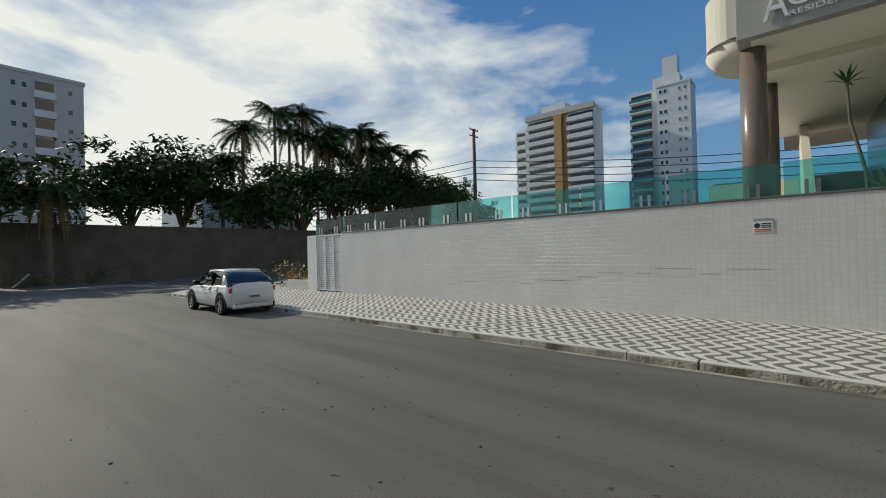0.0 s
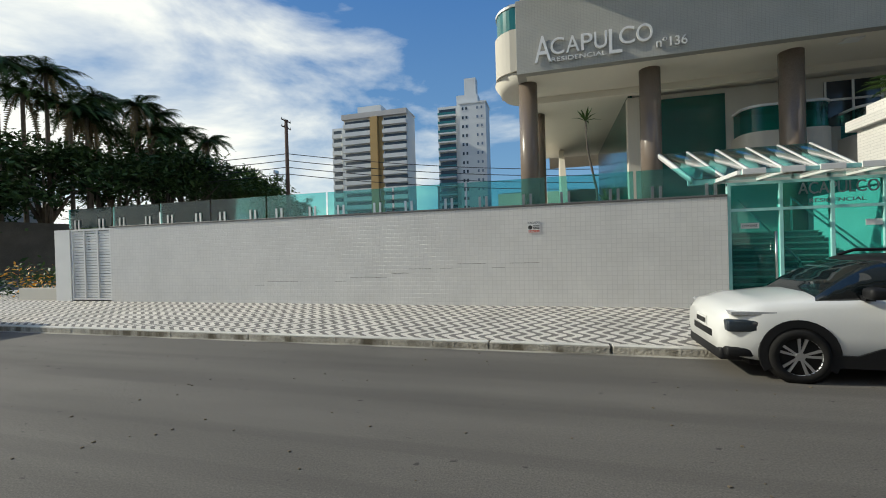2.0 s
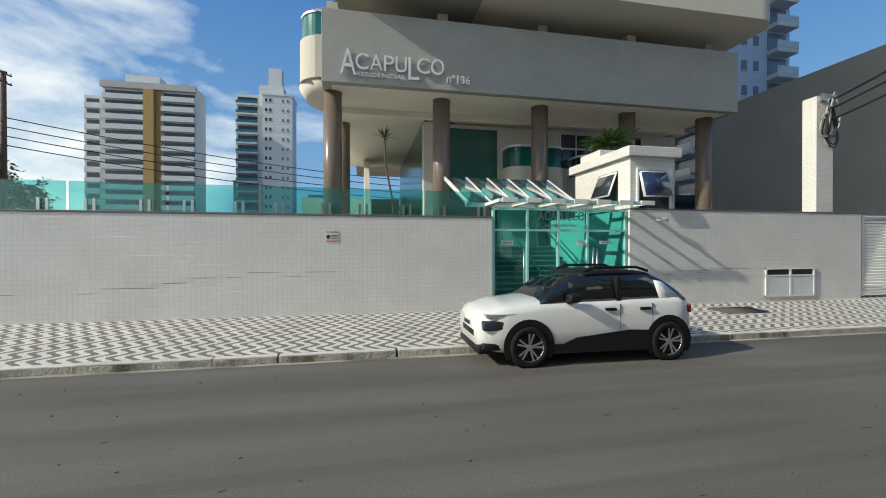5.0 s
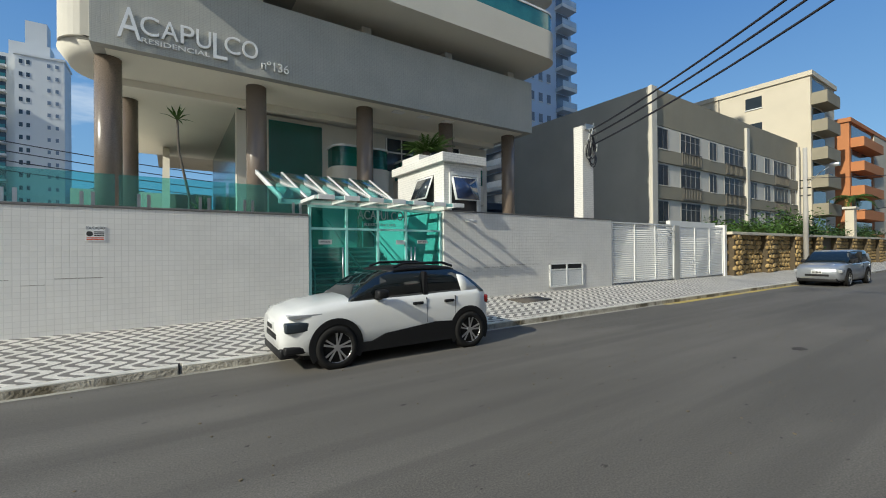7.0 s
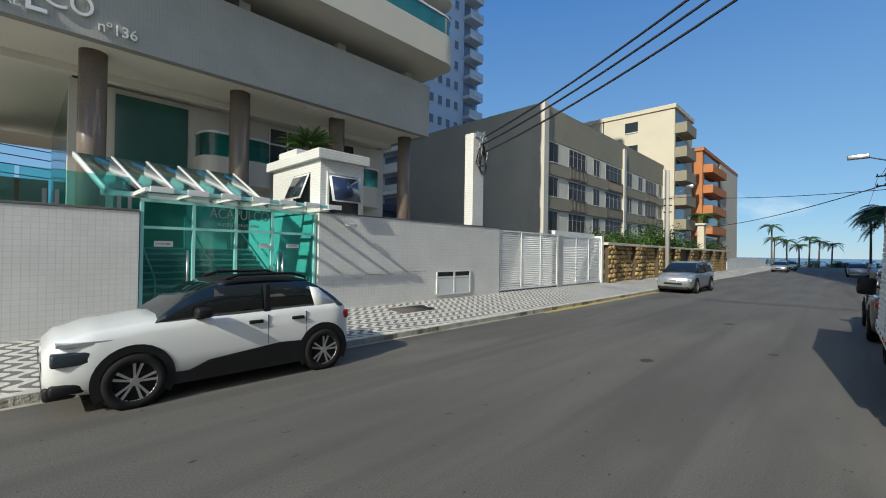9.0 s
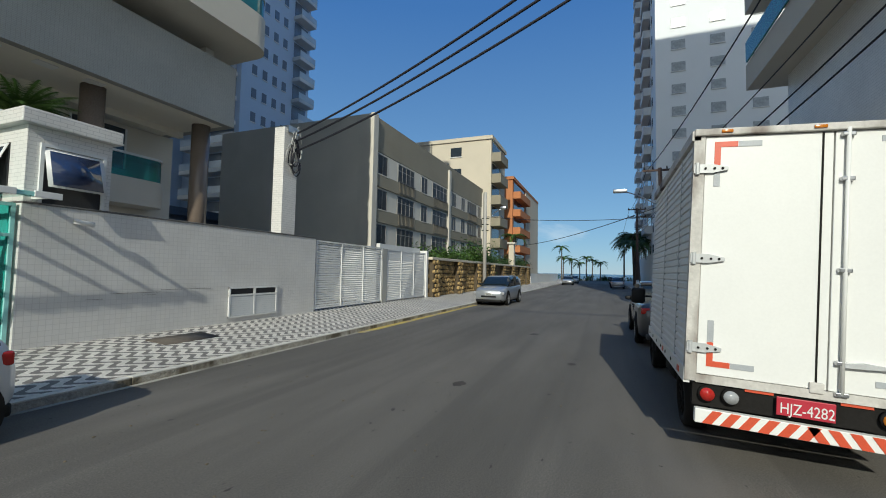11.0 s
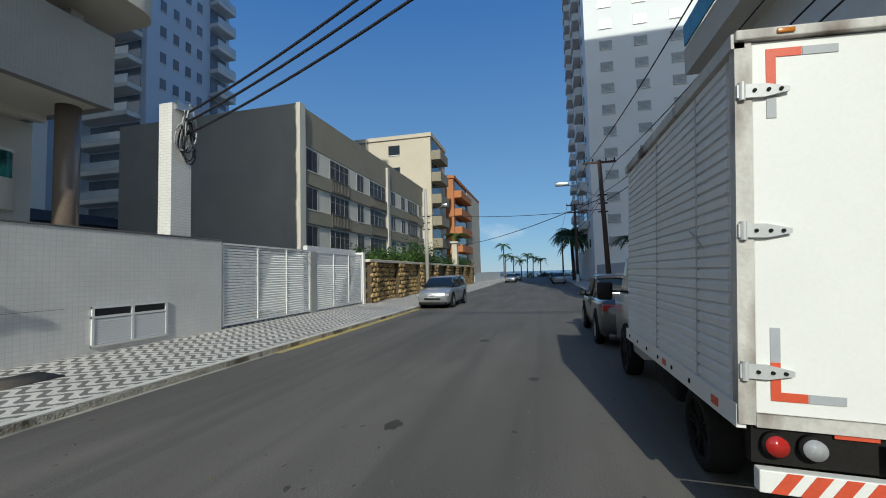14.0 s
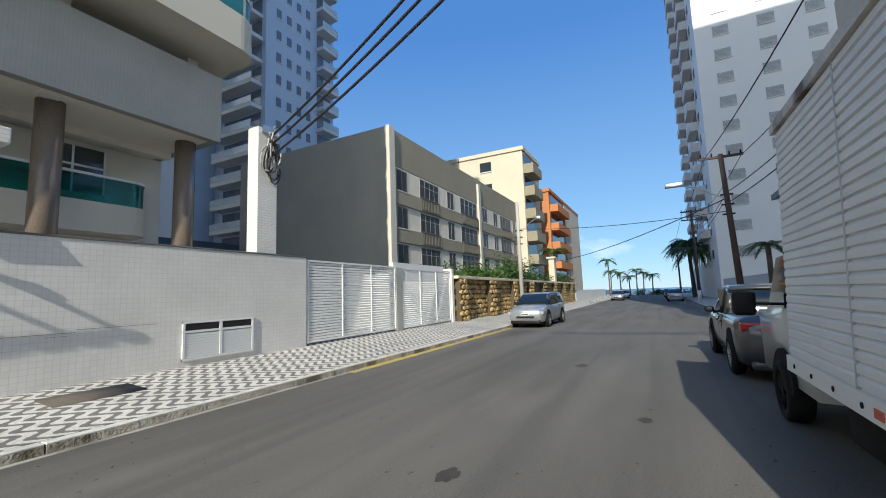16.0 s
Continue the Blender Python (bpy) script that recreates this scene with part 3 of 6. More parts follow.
def slat_gate(name, x0, x1, z0, z1, y, label, vertical_posts=2, pitch=0.085, group=""):
    """White metal gate of horizontal slats in a frame."""
    t = thing(name, (x0 + x1) / 2, y, z0, label, "gate", group)
    part("post", box(x0, x0 + 0.06, y - 0.03, y + 0.05, z0, z1), WHITE_METAL, t)
    part("post", box(x1 - 0.06, x1, y - 0.03, y + 0.05, z0, z1), WHITE_METAL, t)
    part("rail", box(x0 + 0.061, x1 - 0.061, y - 0.03, y + 0.05, z1 - 0.06, z1), WHITE_METAL, t)
    part("rail", box(x0 + 0.061, x1 - 0.061, y - 0.03, y + 0.05, z0 + 0.02, z0 + 0.08), WHITE_METAL, t)
    for i in range(1, vertical_posts):
        xm = x0 + (x1 - x0) * i / vertical_posts
        part("stile", box(xm - 0.025, xm + 0.025, y - 0.036, y - 0.006, z0 + 0.081, z1 - 0.061), WHITE_METAL, t)
    k = int((z1 - z0 - 0.2) / pitch)
    me = mesh_of("slat", prism([(-0.012, -0.036), (0.012, -0.024), (0.012, 0.036), (-0.012, 0.024)], "x", x0 + 0.062, x1 - 0.062), WHITE_METAL)
    for i in range(k):
        share("slat", me, t, pose(0, y + 0.012, z0 + 0.13 + i * (z1 - z0 - 0.24) / (k - 1)))
    return t


slat_gate("pedestrian_gate", -14.88, -13.12, 0.36, WT, WY + 0.06, "narrow white slatted metal gate in the tiled wall", 3)
slat_gate("vehicle_gate", 16.72, 21.6, 0.40, 2.98, WY + 0.05, "wide white slatted metal garage gate, shut", 3)
slat_gate("vehicle_gate", 22.1, 26.7, 0.40, 2.96, WY + 0.05, "second white slatted metal garage gate, shut", 3)
solid("gate_pillar", box(21.62, 22.08, WY + 0.0, WY + 0.35, 0.3, 2.95, 0.01), GREY_RENDER, "grey rendered pillar between the garage gates", "pillar", "structure")
solid("wall_side", box(26.75, 27.0, WY - 0.05, 22, -0.05, 3.1), WHITE, "white boundary wall beside the garage gates", "wall", "structure")
solid("wall_yard", box(16.9, 26.7, 22, 22.2, -0.05, 3.0), WHITE, "white wall closing the garage yard", "wall", "structure")
solid("wall_yard_top", box(22.0, 26.72, WY + 0.4, WY + 0.6, 2.4, 3.22), WHITE, "white parapet behind the garage gate", "wall", "structure")

# tall meter pillar
solid("meter_pillar", box(14.85, 15.5, WY - 0.004, WY + 0.42, 3.062, 6.65, 0.01), TILE_WHITE, "tall white tiled pillar holding the power feed", "pillar", "structure")


def louvre_vent(x0, x1, z0, z1, y):
    t = thing("louvre_vent", (x0 + x1) / 2, y, z0, "white metal louvre window low in the tiled wall", "vent")
    part("backing", box(x0, x1, y - 0.006, y - 0.002, z0, z1), DARK, t)
    for a, b in ((x0, x0 + 0.05), (x1 - 0.05, x1), ((x0 + x1) / 2 - 0.03, (x0 + x1) / 2 + 0.03)):
        part("frame", box(a, b, y - 0.05, y - 0.0065, z0, z1), WHITE_METAL, t)
    part("frame", box(x0, x1, y - 0.052, y - 0.0066, z0, z0 + 0.05), WHITE_METAL, t)
    part("frame", box(x0, x1, y - 0.052, y - 0.0066, z1 - 0.05, z1), WHITE_METAL, t)
    me = mesh_of("slat", prism([(-0.02, -0.025), (0.0, 0.03), (0.006, 0.03), (-0.014, -0.025)], "x", x0 + 0.051, x1 - 0.051), WHITE_METAL)
    zs = z0 + (z1 - z0) * 0.70
    part("frame", box(x0, x1, y - 0.048, y - 0.0067, zs, zs + 0.05), WHITE_METAL, t)
    part("backing", box(x0 + 0.05, x1 - 0.05, y - 0.012, y - 0.0068, z0 + 0.05, zs), TAPE_GREY, t, "grey sheet behind the slats")
    for i in range(9):
        share("slat", me, t, pose(0, y - 0.022, z0 + 0.085 + i * (zs - z0 - 0.1) / 8.6))


louvre_vent(12.92, 14.76, 0.46, 1.34, WY)

# ---- the residential tower ----
FY = 14.8
TX0, TX1 = -0.36, 16.85
solid("facade_band", box(TX0, TX1, FY, FY + 0.3, 7.75, 10.3, 0.01), TILE_GREY, "grey tiled fascia band carrying the building's name", "facade", "structure")
solid("facade_side", box(TX1 - 0.3, TX1, FY + 0.305, 30, 7.75, 10.3), TILE_GREY, "grey tiled fascia on the tower's end", "facade", "structure")
solid("facade_side_2", box(TX0, TX0 + 0.3, FY + 0.305, 15.9, 7.75, 10.3), TILE_GREY, "grey tiled fascia return", "facade", "structure")
solid("soffit", box(TX0 + 0.31, TX1 - 0.31, FY + 0.31, 30, 7.75, 8.0), CEIL, "smooth cream ceiling over the open ground floor", "ceiling", "structure")
solid("beam", box(TX0 + 0.32, TX1 - 0.32, 17.4, 17.7, 7.5, 7.748), CEIL, "cream ceiling beam", "beam", "structure")
solid("slab", box(TX0 + 0.31, TX1 - 0.31, FY + 0.31, 30, 9.9, 10.25), CEIL, "cream floor slab of the terrace level", "slab", "structure")
# Shade of the deep recess is painted on as a near-black wall.
solid("recess_wall", box(TX0 + 1, TX1 - 1, 17.5, 17.7, 10.26, 11.6), DARK, "recessed wall behind the fascia, coloured near-black for its shade", "wall", "structure")
for x in (-0.05, 4.1, 8.25, 12.3, 16.2):
    c = rod((x, 15.9, 1.99), (x, 15.9, 7.748), 0.34, seg=40)
    tagged(solid("column", smooth(c), GRANITE, "round brown polished granite column under the tower", "column", group="tower columns"))
    solid("pier", box(x - 0.2, x + 0.2, 15.6, 16.0, 10.252, 11.0), CREAM, "short cream pier in the recess above the fascia", "pier", group="recess piers")
solid("column", smooth(rod((0.15, 19.8, 1.99), (0.15, 19.8, 7.748), 0.34, seg=40)), GRANITE, "round brown polished granite column standing further back", "column", group="tower columns")


def round_slab(x0, x1, y0, y1, z0, z1, r, bm=None):
    """A slab with rounded street-side corners."""
    pts = []
    for cx, cy, a0 in ((x1 - r, y0 + r, -90), (x0 + r, y0 + r, 180)):
        arc = [(cx + r * math.cos(radians(a0 + i * 10)), cy + r * math.sin(radians(a0 + i * 10))) for i in range(10)]
        pts.append(arc)
    poly = pts[0] + [(x1, y1), (x0, y1)] + pts[1]
    return prism(poly, "z", z0, z1, bm)


def balcony_ring(parent, x0, x1, y0, y1, z, h, r):
    part("floor_slab", round_slab(x0, x1, y0, y1, z, z + h, r), CREAM, parent)
    part("glass_rail", round_slab(x0 + 0.08, x1 - 0.08, y0 + 0.08, y1 - 0.3, z + h + 0.02, z + h + 0.85, r - 0.08), GREEN_GLASS_SOLID, parent, "green glass balcony rail")
    part("handrail", round_slab(x0 + 0.04, x1 - 0.04, y0 + 0.04, y1 - 0.2, z + h + 0.86, z + h + 0.95, r - 0.04), WHITE_METAL, parent)


GREEN_GLASS_SOLID = mat("green_balcony_glass", (0.03, 0.17, 0.16), 0.06, 0.3, 1.5, 30, 0, spec=0.9)
tower = thing("tower_upper_floors", 8, 20, 11, "upper floors of a pale tower with green glass balconies, unseen mass added for its shadow", "building")
# Mostly unseen; height and depth are added to shade the blue-grey tower.
part("wall", box(0.5, 16.6, 16.6, 56, 11.5, 74), CREAM, tower)
for k in range(10):
    z = 11.05 + k * 3.1
    balcony_ring(tower, 5.4, 17.6, 13.55, 16.59, z, 1.35, 0.9)
    balcony_ring(tower, -1.3, 0.3, 15.6, 18.6, z - 2.85 if k == 0 else z, 1.55, 0.95)
part("floor_slab", box(0.0, 5.39, 13.8, 16.59, 11.05, 12.4), TILE_GREY, tower)
# tapering underside of the corner balcony
bm = bmesh.new()
top = [(-0.35 + 1.05 * math.cos(a), 17.1 + 1.45 * math.sin(a), 8.19) for a in [i * math.pi / 14 for i in range(28)]]
lo = [(-0.2 + 0.9 * math.cos(a), 17.2 + 1.15 * math.sin(a), 7.77) for a in [i * math.pi / 14 for i in range(28)]]
tv, lv = [bm.verts.new(p) for p in top], [bm.verts.new(p) for p in lo]
for i in range(28):
    j = (i + 1) % 28
    bm.faces.new((tv[i], tv[j], lv[j], lv[i]))
bm.faces.new(lv)
bm.faces.new(tv[::-1])
part("balcony_underside", smooth(bm), CREAM, tower)

# lobby under the tower
LX, LY = 3.7, 18.0
solid("lobby_wall", box(LX + 0.6, 16.5, LY, LY + 0.2, 1.99, 7.49), CREAM, "cream wall of the lobby under the tower", "wall", "structure")
solid("lobby_corner", box(LX, LX + 0.6, LY - 0.1, LY + 0.3, 1.99, 7.49), CREAM, "cream lobby corner pier", "pier", "structure")
solid("lobby_side", box(LX + 0.1, LX + 0.25, LY + 0.31, 29.9, 1.99, 7.748), GREEN_DEEP, "dark glass side wall of the lobby", "wall", "structure")
solid("lobby_glass", box(4.9, 7.1, LY - 0.06, LY - 0.004, 2.0, 7.3), GREEN_DEEP, "tall deep green glass wall of the lobby", "window", "structure")
solid("wall_back", box(-3, LX, 29.6, 29.85, 1.99, 5.4), CREAM, "cream wall at the terrace's rear", "wall", "structure")
# Wedge outline stands in for the slanting edge of sunlight on the rear wall.
bm = prism([(18.5, 2.0), (29.5, 2.0), (29.5, 7.7), (27.5, 7.7)], "x", 1.2, 1.5)
solid("sunlit_wall_wedge", bm, CREAM, "cream wedge shaped like the sunlit part of a wall under the tower", "wall", "structure")


def lobby_balcony(x0, x1, y, z, label):
    t = thing("lobby_balcony", (x0 + x1) / 2, y, z, label, "balcony", "balconies under the tower")
    part("floor_slab", round_slab(x0, x1, y - 1.2, y, z, z + 1.0, 0.6), CREAM, t)
    part("glass_rail", round_slab(x0 + 0.06, x1 - 0.06, y - 1.14, y - 0.05, z + 1.01, z + 1.85, 0.55), GREEN_GLASS, t, "green tinted glass rail")
    part("handrail", round_slab(x0 + 0.02, x1 - 0.02, y - 1.18, y, z + 1.86, z + 1.94, 0.58), WHITE_METAL, t)


lobby_balcony(7.3, 10.0, LY - 0.02, 4.5, "rounded cream mezzanine balcony with green glass rail")
lobby_balcony(10.6, 15.6, LY - 0.02, 4.2, "long rounded cream mezzanine balcony with green glass rail")
for x0, x1 in ((10.2, 11.9), (12.7, 14.6)):
    t = thing("lobby_window", (x0 + x1) / 2, LY, 4.6, "dark sliding window with white frame under the tower", "window")
    part("pane", box(x0, x1, LY - 0.03, LY - 0.004, 5.7, 7.3), WINDOW, t)
    for a in (x0, (x0 + x1) / 2 - 0.03, x1 - 0.06):
        part("window_frame", box(a, a + 0.06, LY - 0.07, LY - 0.031, 5.7, 7.3), WHITE_METAL, t)
    part("window_frame", box(x0, x1, LY - 0.072, LY - 0.032, 6.6, 6.67), WHITE_METAL, t)
# White squares stand in for bright reflections on the soffit; they emit nothing.
for i in range(3):
    t = thing("soffit_reflection_patch", 9.6 + i * 1.25, 15.45, 7.7, "flush white square standing in for a bright reflection on the soffit", "lamp", "soffit lights")
    part("frame", box(9.35 + i * 1.25, 9.85 + i * 1.25, 15.3, 15.65, 7.71, 7.746), WHITE, t)

# ---- neighbour: low apartment block ----
AX, AY, AZ = 28.95, 15.63, 13.0
APT_PANEL = mat("grey_beige_render", (0.68, 0.63, 0.54), 0.85, 0.07, 0.7, 40, 0.1)
APT_GLASS = mat("curtained_dark_window", (0.05, 0.052, 0.055), 0.35, 0.6, 0.6, 4, 0, spec=0.25)
APT_ALU = mat("dull_aluminium_frame", (0.30, 0.29, 0.27), 0.5, 0.1, 3, 40, 0)
APT_RAIL = mat("brown_rail_panel", (0.16, 0.14, 0.11), 0.6, 0.15, 2, 40, 0.1)
BALUSTER = mesh_of("baluster", box(-0.018, 0.018, -0.015, 0.015, -0.4, 0.4), APT_RAIL)
apt = thing("apartment_block", 43, AY, 0, "low apartment block with grey end wall and olive balcony bands", "building")
part("wall", box(AX, 57.4, AY + 0.05, 30, -0.05, AZ - 0.01), GREY_RENDER, apt)
part("roof_edge", box(AX + 0.66, 57.4, AY - 0.05, AY + 0.045, 10.52, AZ), OLIVE, apt)
part("pilaster", box(AX, AX + 0.65, AY - 0.25, AY + 0.04, -0.05, AZ + 0.05, 0.02), CREAM, apt)
part("pilaster", box(44.2, 44.75, AY - 0.25, AY + 0.04, -0.05, AZ - 0.5, 0.02), CREAM, apt)
part("pilaster", box(57.0, 57.4, AY - 0.25, AY + 0.04, -0.05, AZ - 0.5, 0.02), CREAM, apt)
for lvl in range(4):
    z = 0.12 + lvl * 2.57
    for xa, xb in ((AX + 0.66, 44.19), (44.76, 56.99)):
        part("facade_panel", box(xa, xb, AY - 0.03, AY + 0.045, z + 1.05, z + 2.66), APT_PANEL, apt)
        part("balcony_band", box(xa, xb, AY - 0.16, AY + 0.04, z + 0.1, z + 1.04), OLIVE, apt)
    for bay, (x0, x1) in enumerate(((30.0, 31.3), (33.1, 36.0), (37.6, 38.8), (40.2, 43.9), (45.6, 46.7), (48.6, 49.8), (50.8, 54.4), (55.3, 56.4))):
        wide = x1 - x0 > 2
        w = part("window", box(x0, x1, AY - 0.052, AY - 0.031, z + 1.06, z + 2.5), APT_GLASS, apt)
        for xa, xb in ((x0 - 0.04, x0), (x1, x1 + 0.04)):
            part("window_frame", box(xa, xb, AY - 0.075, AY - 0.031, z + 1.05, z + 2.54), APT_ALU, w)
        part("lintel", box(x0 - 0.04, x1 + 0.04, AY - 0.076, AY - 0.031, z + 2.501, z + 2.54), APT_ALU, w)
        panes = 4 if wide else 2
        for j in range(1, panes):
            xm = x0 + (x1 - x0) * j / panes
            part("mullion", box(xm - 0.02, xm + 0.02, AY - 0.068, AY - 0.0525, z + 1.06, z + 2.5), APT_ALU, w)
        if wide and bay % 2:
            part("transom", box(x0, x1, AY - 0.069, AY - 0.0526, z + 2.02, z + 2.06), APT_ALU, w)
        if wide:
            rail = part("railing", box(x0, x1, AY - 0.215, AY - 0.165, z + 0.2, z + 0.28), APT_RAIL, apt)
            part("handrail", box(x0, x1, AY - 0.23, AY - 0.165, z + 1.08, z + 1.14), SLATE, rail)
            bars = int((x1 - x0) / 0.24)
            for q in range(bars + 1):
                share("baluster", BALUSTER, rail, pose(x0 + 0.02 + (x1 - x0 - 0.04) * q / bars, AY - 0.19, z + 0.68))
        else:
            part("sill", box(x0 - 0.08, x1 + 0.08, AY - 0.19, AY - 0.031, z + 1.0, z + 1.058), APT_PANEL, w)
part("antenna", rod((50, 20, 13), (50, 20, 17.5), 0.05, seg=6), SLATE, apt)
part("roof_house", box(45, 51, 18, 24, AZ, AZ + 1.6), OLIVE, apt)


def block(name, x0, x1, y0, y1, h, wallmat, label, floors, faces, floor0=1.0, category="building", group=""):
    """A building with windows on the given faces: (face, first, last, count, width, height, material)."""
    t = thing(name, (x0 + x1) / 2, (y0 + y1) / 2, 0, label, category, group)
    part("wall", box(x0, x1, y0, y1, -0.05, h), wallmat, t)
    part("roof", box(x0 - 0.2, x1 + 0.2, y0 - 0.2, y1 + 0.2, h + 0.002, h + 0.5), wallmat, t)
    fh = (h - floor0) / floors
    for face, a, b, count, w, wh, m in faces:
        sx, sy = (w, 0.12) if face in "sn" else (0.12, w)
        f0 = {"s": y0, "n": y1, "w": x0, "e": x1}[face]
        me = mesh_of("window", box(-sx / 2, sx / 2, -sy / 2, sy / 2, 0, wh), m)
        mf = mesh_of("sill", box(-sx / 2 - 0.06, sx / 2 + 0.06, -sy / 2 - 0.05, sy / 2 + 0.05, -0.1, 0), WHITE)
        for k in range(floors):
            for i in range(count):
                c = a + (b - a) * (i + 0.5) / count
                px, py = (c, f0) if face in "sn" else (f0, c)
                zz = floor0 + k * fh + 0.9
                share("window", me, t, pose(px, py, zz))
                share("sill", mf, t, pose(px, py, zz - 0.002))
    return t


def slabs(t, face, f0, a, b, depth, h, floors, floor0, top, band=1.0, m=None, rail=None, door=None):
    """Projecting balconies, one a floor."""
    fh = (top - floor0) / floors
    s = -1 if face in "sw" else 1
    for k in range(floors):
        z = floor0 + k * fh
        lo, hi = sorted((f0, f0 + s * depth))
        args = (a, b, lo, hi) if face in "sn" else (lo, hi, a, b)
        bal = part("balcony", box(*args, z - 0.15, z + (0.35 if rail else band), 0.02), m or WHITE, t)
        lo, hi = sorted((f0 + s * 0.01, f0 + s * 0.06))
        args = (a + 0.2, b - 0.2, lo, hi) if face in "sn" else (lo, hi, a + 0.2, b - 0.2)
        part("balcony_door", box(*args, z + (0.36 if rail else band + 0.01), z + fh - 0.35), door or WINDOW, bal)
        if rail:
            lo, hi = sorted((f0 + s * (depth - 0.06), f0 + s * depth))
            args = (a, b, lo, hi) if face in "sn" else (lo, hi, a, b)
            part("glass_rail", box(*args, z + 0.36, z + 1.15), rail, bal)


GREY_GLASS = mat("pale_grey_balcony_glass", (0.52, 0.60, 0.67), 0.1, 0.2, 0.6, 30, 0, spec=0.8)
# tall bluish tower behind the apartment block
t2 = block("blue_grey_tower", 39.4, 51, 40, 62, 80, BLUE_RENDER, "tall blue-grey apartment tower with white stacked balconies", 26,
           [("s", 40.5, 47, 4, 0.7, 1.2, WINDOW_PALE), ("w", 57, 61, 2, 0.7, 1.3, WINDOW_PALE)], 4)
slabs(t2, "w", 39.4, 40.5, 47.5, 1.6, 1, 25, 7, 80, m=TOWER_WHITE, rail=GREY_GLASS, door=WINDOW_PALE)
slabs(t2, "s", 40, 47.6, 50.6, 1.4, 1, 25, 7, 80, m=TOWER_WHITE, rail=GREY_GLASS, door=WINDOW_PALE)
part("wing", box(36.5, 39.3, 49, 62, -0.05, 80), BLUE_RENDER, t2)
pod = thing("parking_podium", 36, 34, 0, "dark blue-grey parking podium with long slot openings", "building")
part("wall", box(20, 46.3, 34, 39.9, -0.05, 6.2), DARK_BLUE, pod)
for xa, xb in ((21, 27), (28.5, 34), (36, 44)):
    part("opening", box(xa, xb, 33.96, 34.02, 4.2, 5.0), DARK, pod)
part("parapet", box(19.8, 46.35, 33.7, 34.1, 6.2, 6.9), DARK_BLUE, pod)
# second tower seen under the slab
block("white_rear_tower", 27, 33, 58, 70, 70, TOWER_WHITE, "tall white apartment tower behind the others", 22, [("w", 59, 69, 3, 1.4, 1.3, WINDOW_PALE), ("s", 28, 32, 2, 1.0, 1.3, WINDOW)], 4)

# cream and orange blocks further along
cr = block("cream_building", 57.9, 66, 14.6, 34, 20.0, BEIGE, "cream apartment building with olive corner balconies", 6, [("w", 17, 33, 3, 1.6, 1.3, WINDOW), ("s", 63, 65.8, 1, 1.5, 1.3, WINDOW_PALE)], 2)
slabs(cr, "s", 14.6, 58.1, 62.5, 1.3, 1, 6, 2.4, 20, 1.1, OLIVE)
orr = block("orange_building", 70, 96, 14.2, 30, 17.0, ORANGE, "orange and cream apartment building near the sea", 5, [("w", 15, 22, 2, 2.0, 1.4, WINDOW), ("s", 82, 95, 4, 1.4, 1.4, WINDOW)], 2)
slabs(orr, "s", 14.2, 70.5, 80, 1.2, 1, 5, 2.4, 17.0, 1.0, ORANGE)
part("facade_panel", box(81, 96.1, 14.05, 14.19, 0, 17.0), BEIGE, orr)

# ---- towers inland ----
bA = block("banded_tower", -63.2, -41.7, 120, 127, 43.5, TOWER_WHITE, "broad white tower with dark balcony bands and ochre strip", 13, [], 4)
slabs(bA, "s", 120, -63.0, -53.7, 1.2, 1, 15, 4, 42.5, 1.15, TOWER_WHITE)
slabs(bA, "s", 120, -49.6, -41.8, 1.2, 1, 15, 4, 42.5, 1.15, TOWER_WHITE)
part("facade_panel", box(-53.6, -51.2, 118.6, 119.99, 0, 42.6), OCHRE, bA)
part("facade_panel", box(-51.1, -49.7, 119.7, 119.99, 0, 42.6), OCHRE, bA)
part("parapet", box(-63.4, -41.5, 118.8, 119.98, 42.62, 44.2), TOWER_GREY, bA)
part("wing", box(-69.1, -63.3, 123, 128, 0, 41.5), TOWER_WHITE, bA)
slabs(bA, "s", 123, -68.8, -65.5, 0.8, 1, 13, 5, 41, 1.2, TOWER_WHITE)
part("roof_house", box(-59, -51, 121.5, 126, 44.1, 47), TOWER_WHITE, bA)
bB = block("white_tower", -27.4, -19.0, 130, 138, 47, TOWER_WHITE, "slim white tower with green glass balconies", 15, [("s", -27, -24.6, 2, 0.6, 1.0, WINDOW), ("s", -22.4, -19.6, 2, 0.55, 0.9, WINDOW_PALE)], 4)
part("wing", box(-35.2, -27.5, 132, 140, 0, 47.5), TOWER_WHITE, bB)
slabs(bB, "s", 132, -34.9, -29.0, 1.5, 1, 15, 4, 47, 1.1, TOWER_WHITE, GREEN_GLASS_SOLID)
part("roof_house", box(-29, -22, 133, 137.5, 47.6, 51), TOWER_WHITE, bB)
part("roof_tank", box(-26.4, -22.6, 133.5, 137, 51, 56.5), TOWER_WHITE, bB)
tw = block("grey_tower", -104, -90, 3.5, 14.7, 31.5, TOWER_GREY, "plain warm-grey tower behind the trees", 9, [("e", 5.8, 8.2, 2, 0.5, 0.8, WINDOW), ("e", 11.8, 14.2, 1, 0.5, 0.8, WINDOW)], 3)
slabs(tw, "e", -90, 8.6, 11.2, 0.8, 1, 9, 4, 31, 1.0, TOWER_WHITE)
lowb = block("low_white_building", -84, -66, 24, 40, 12, TOWER_WHITE, "low white building with long dark bands behind the wall", 3, [("e", 25, 39, 2, 6.0, 0.7, WINDOW)], 1)
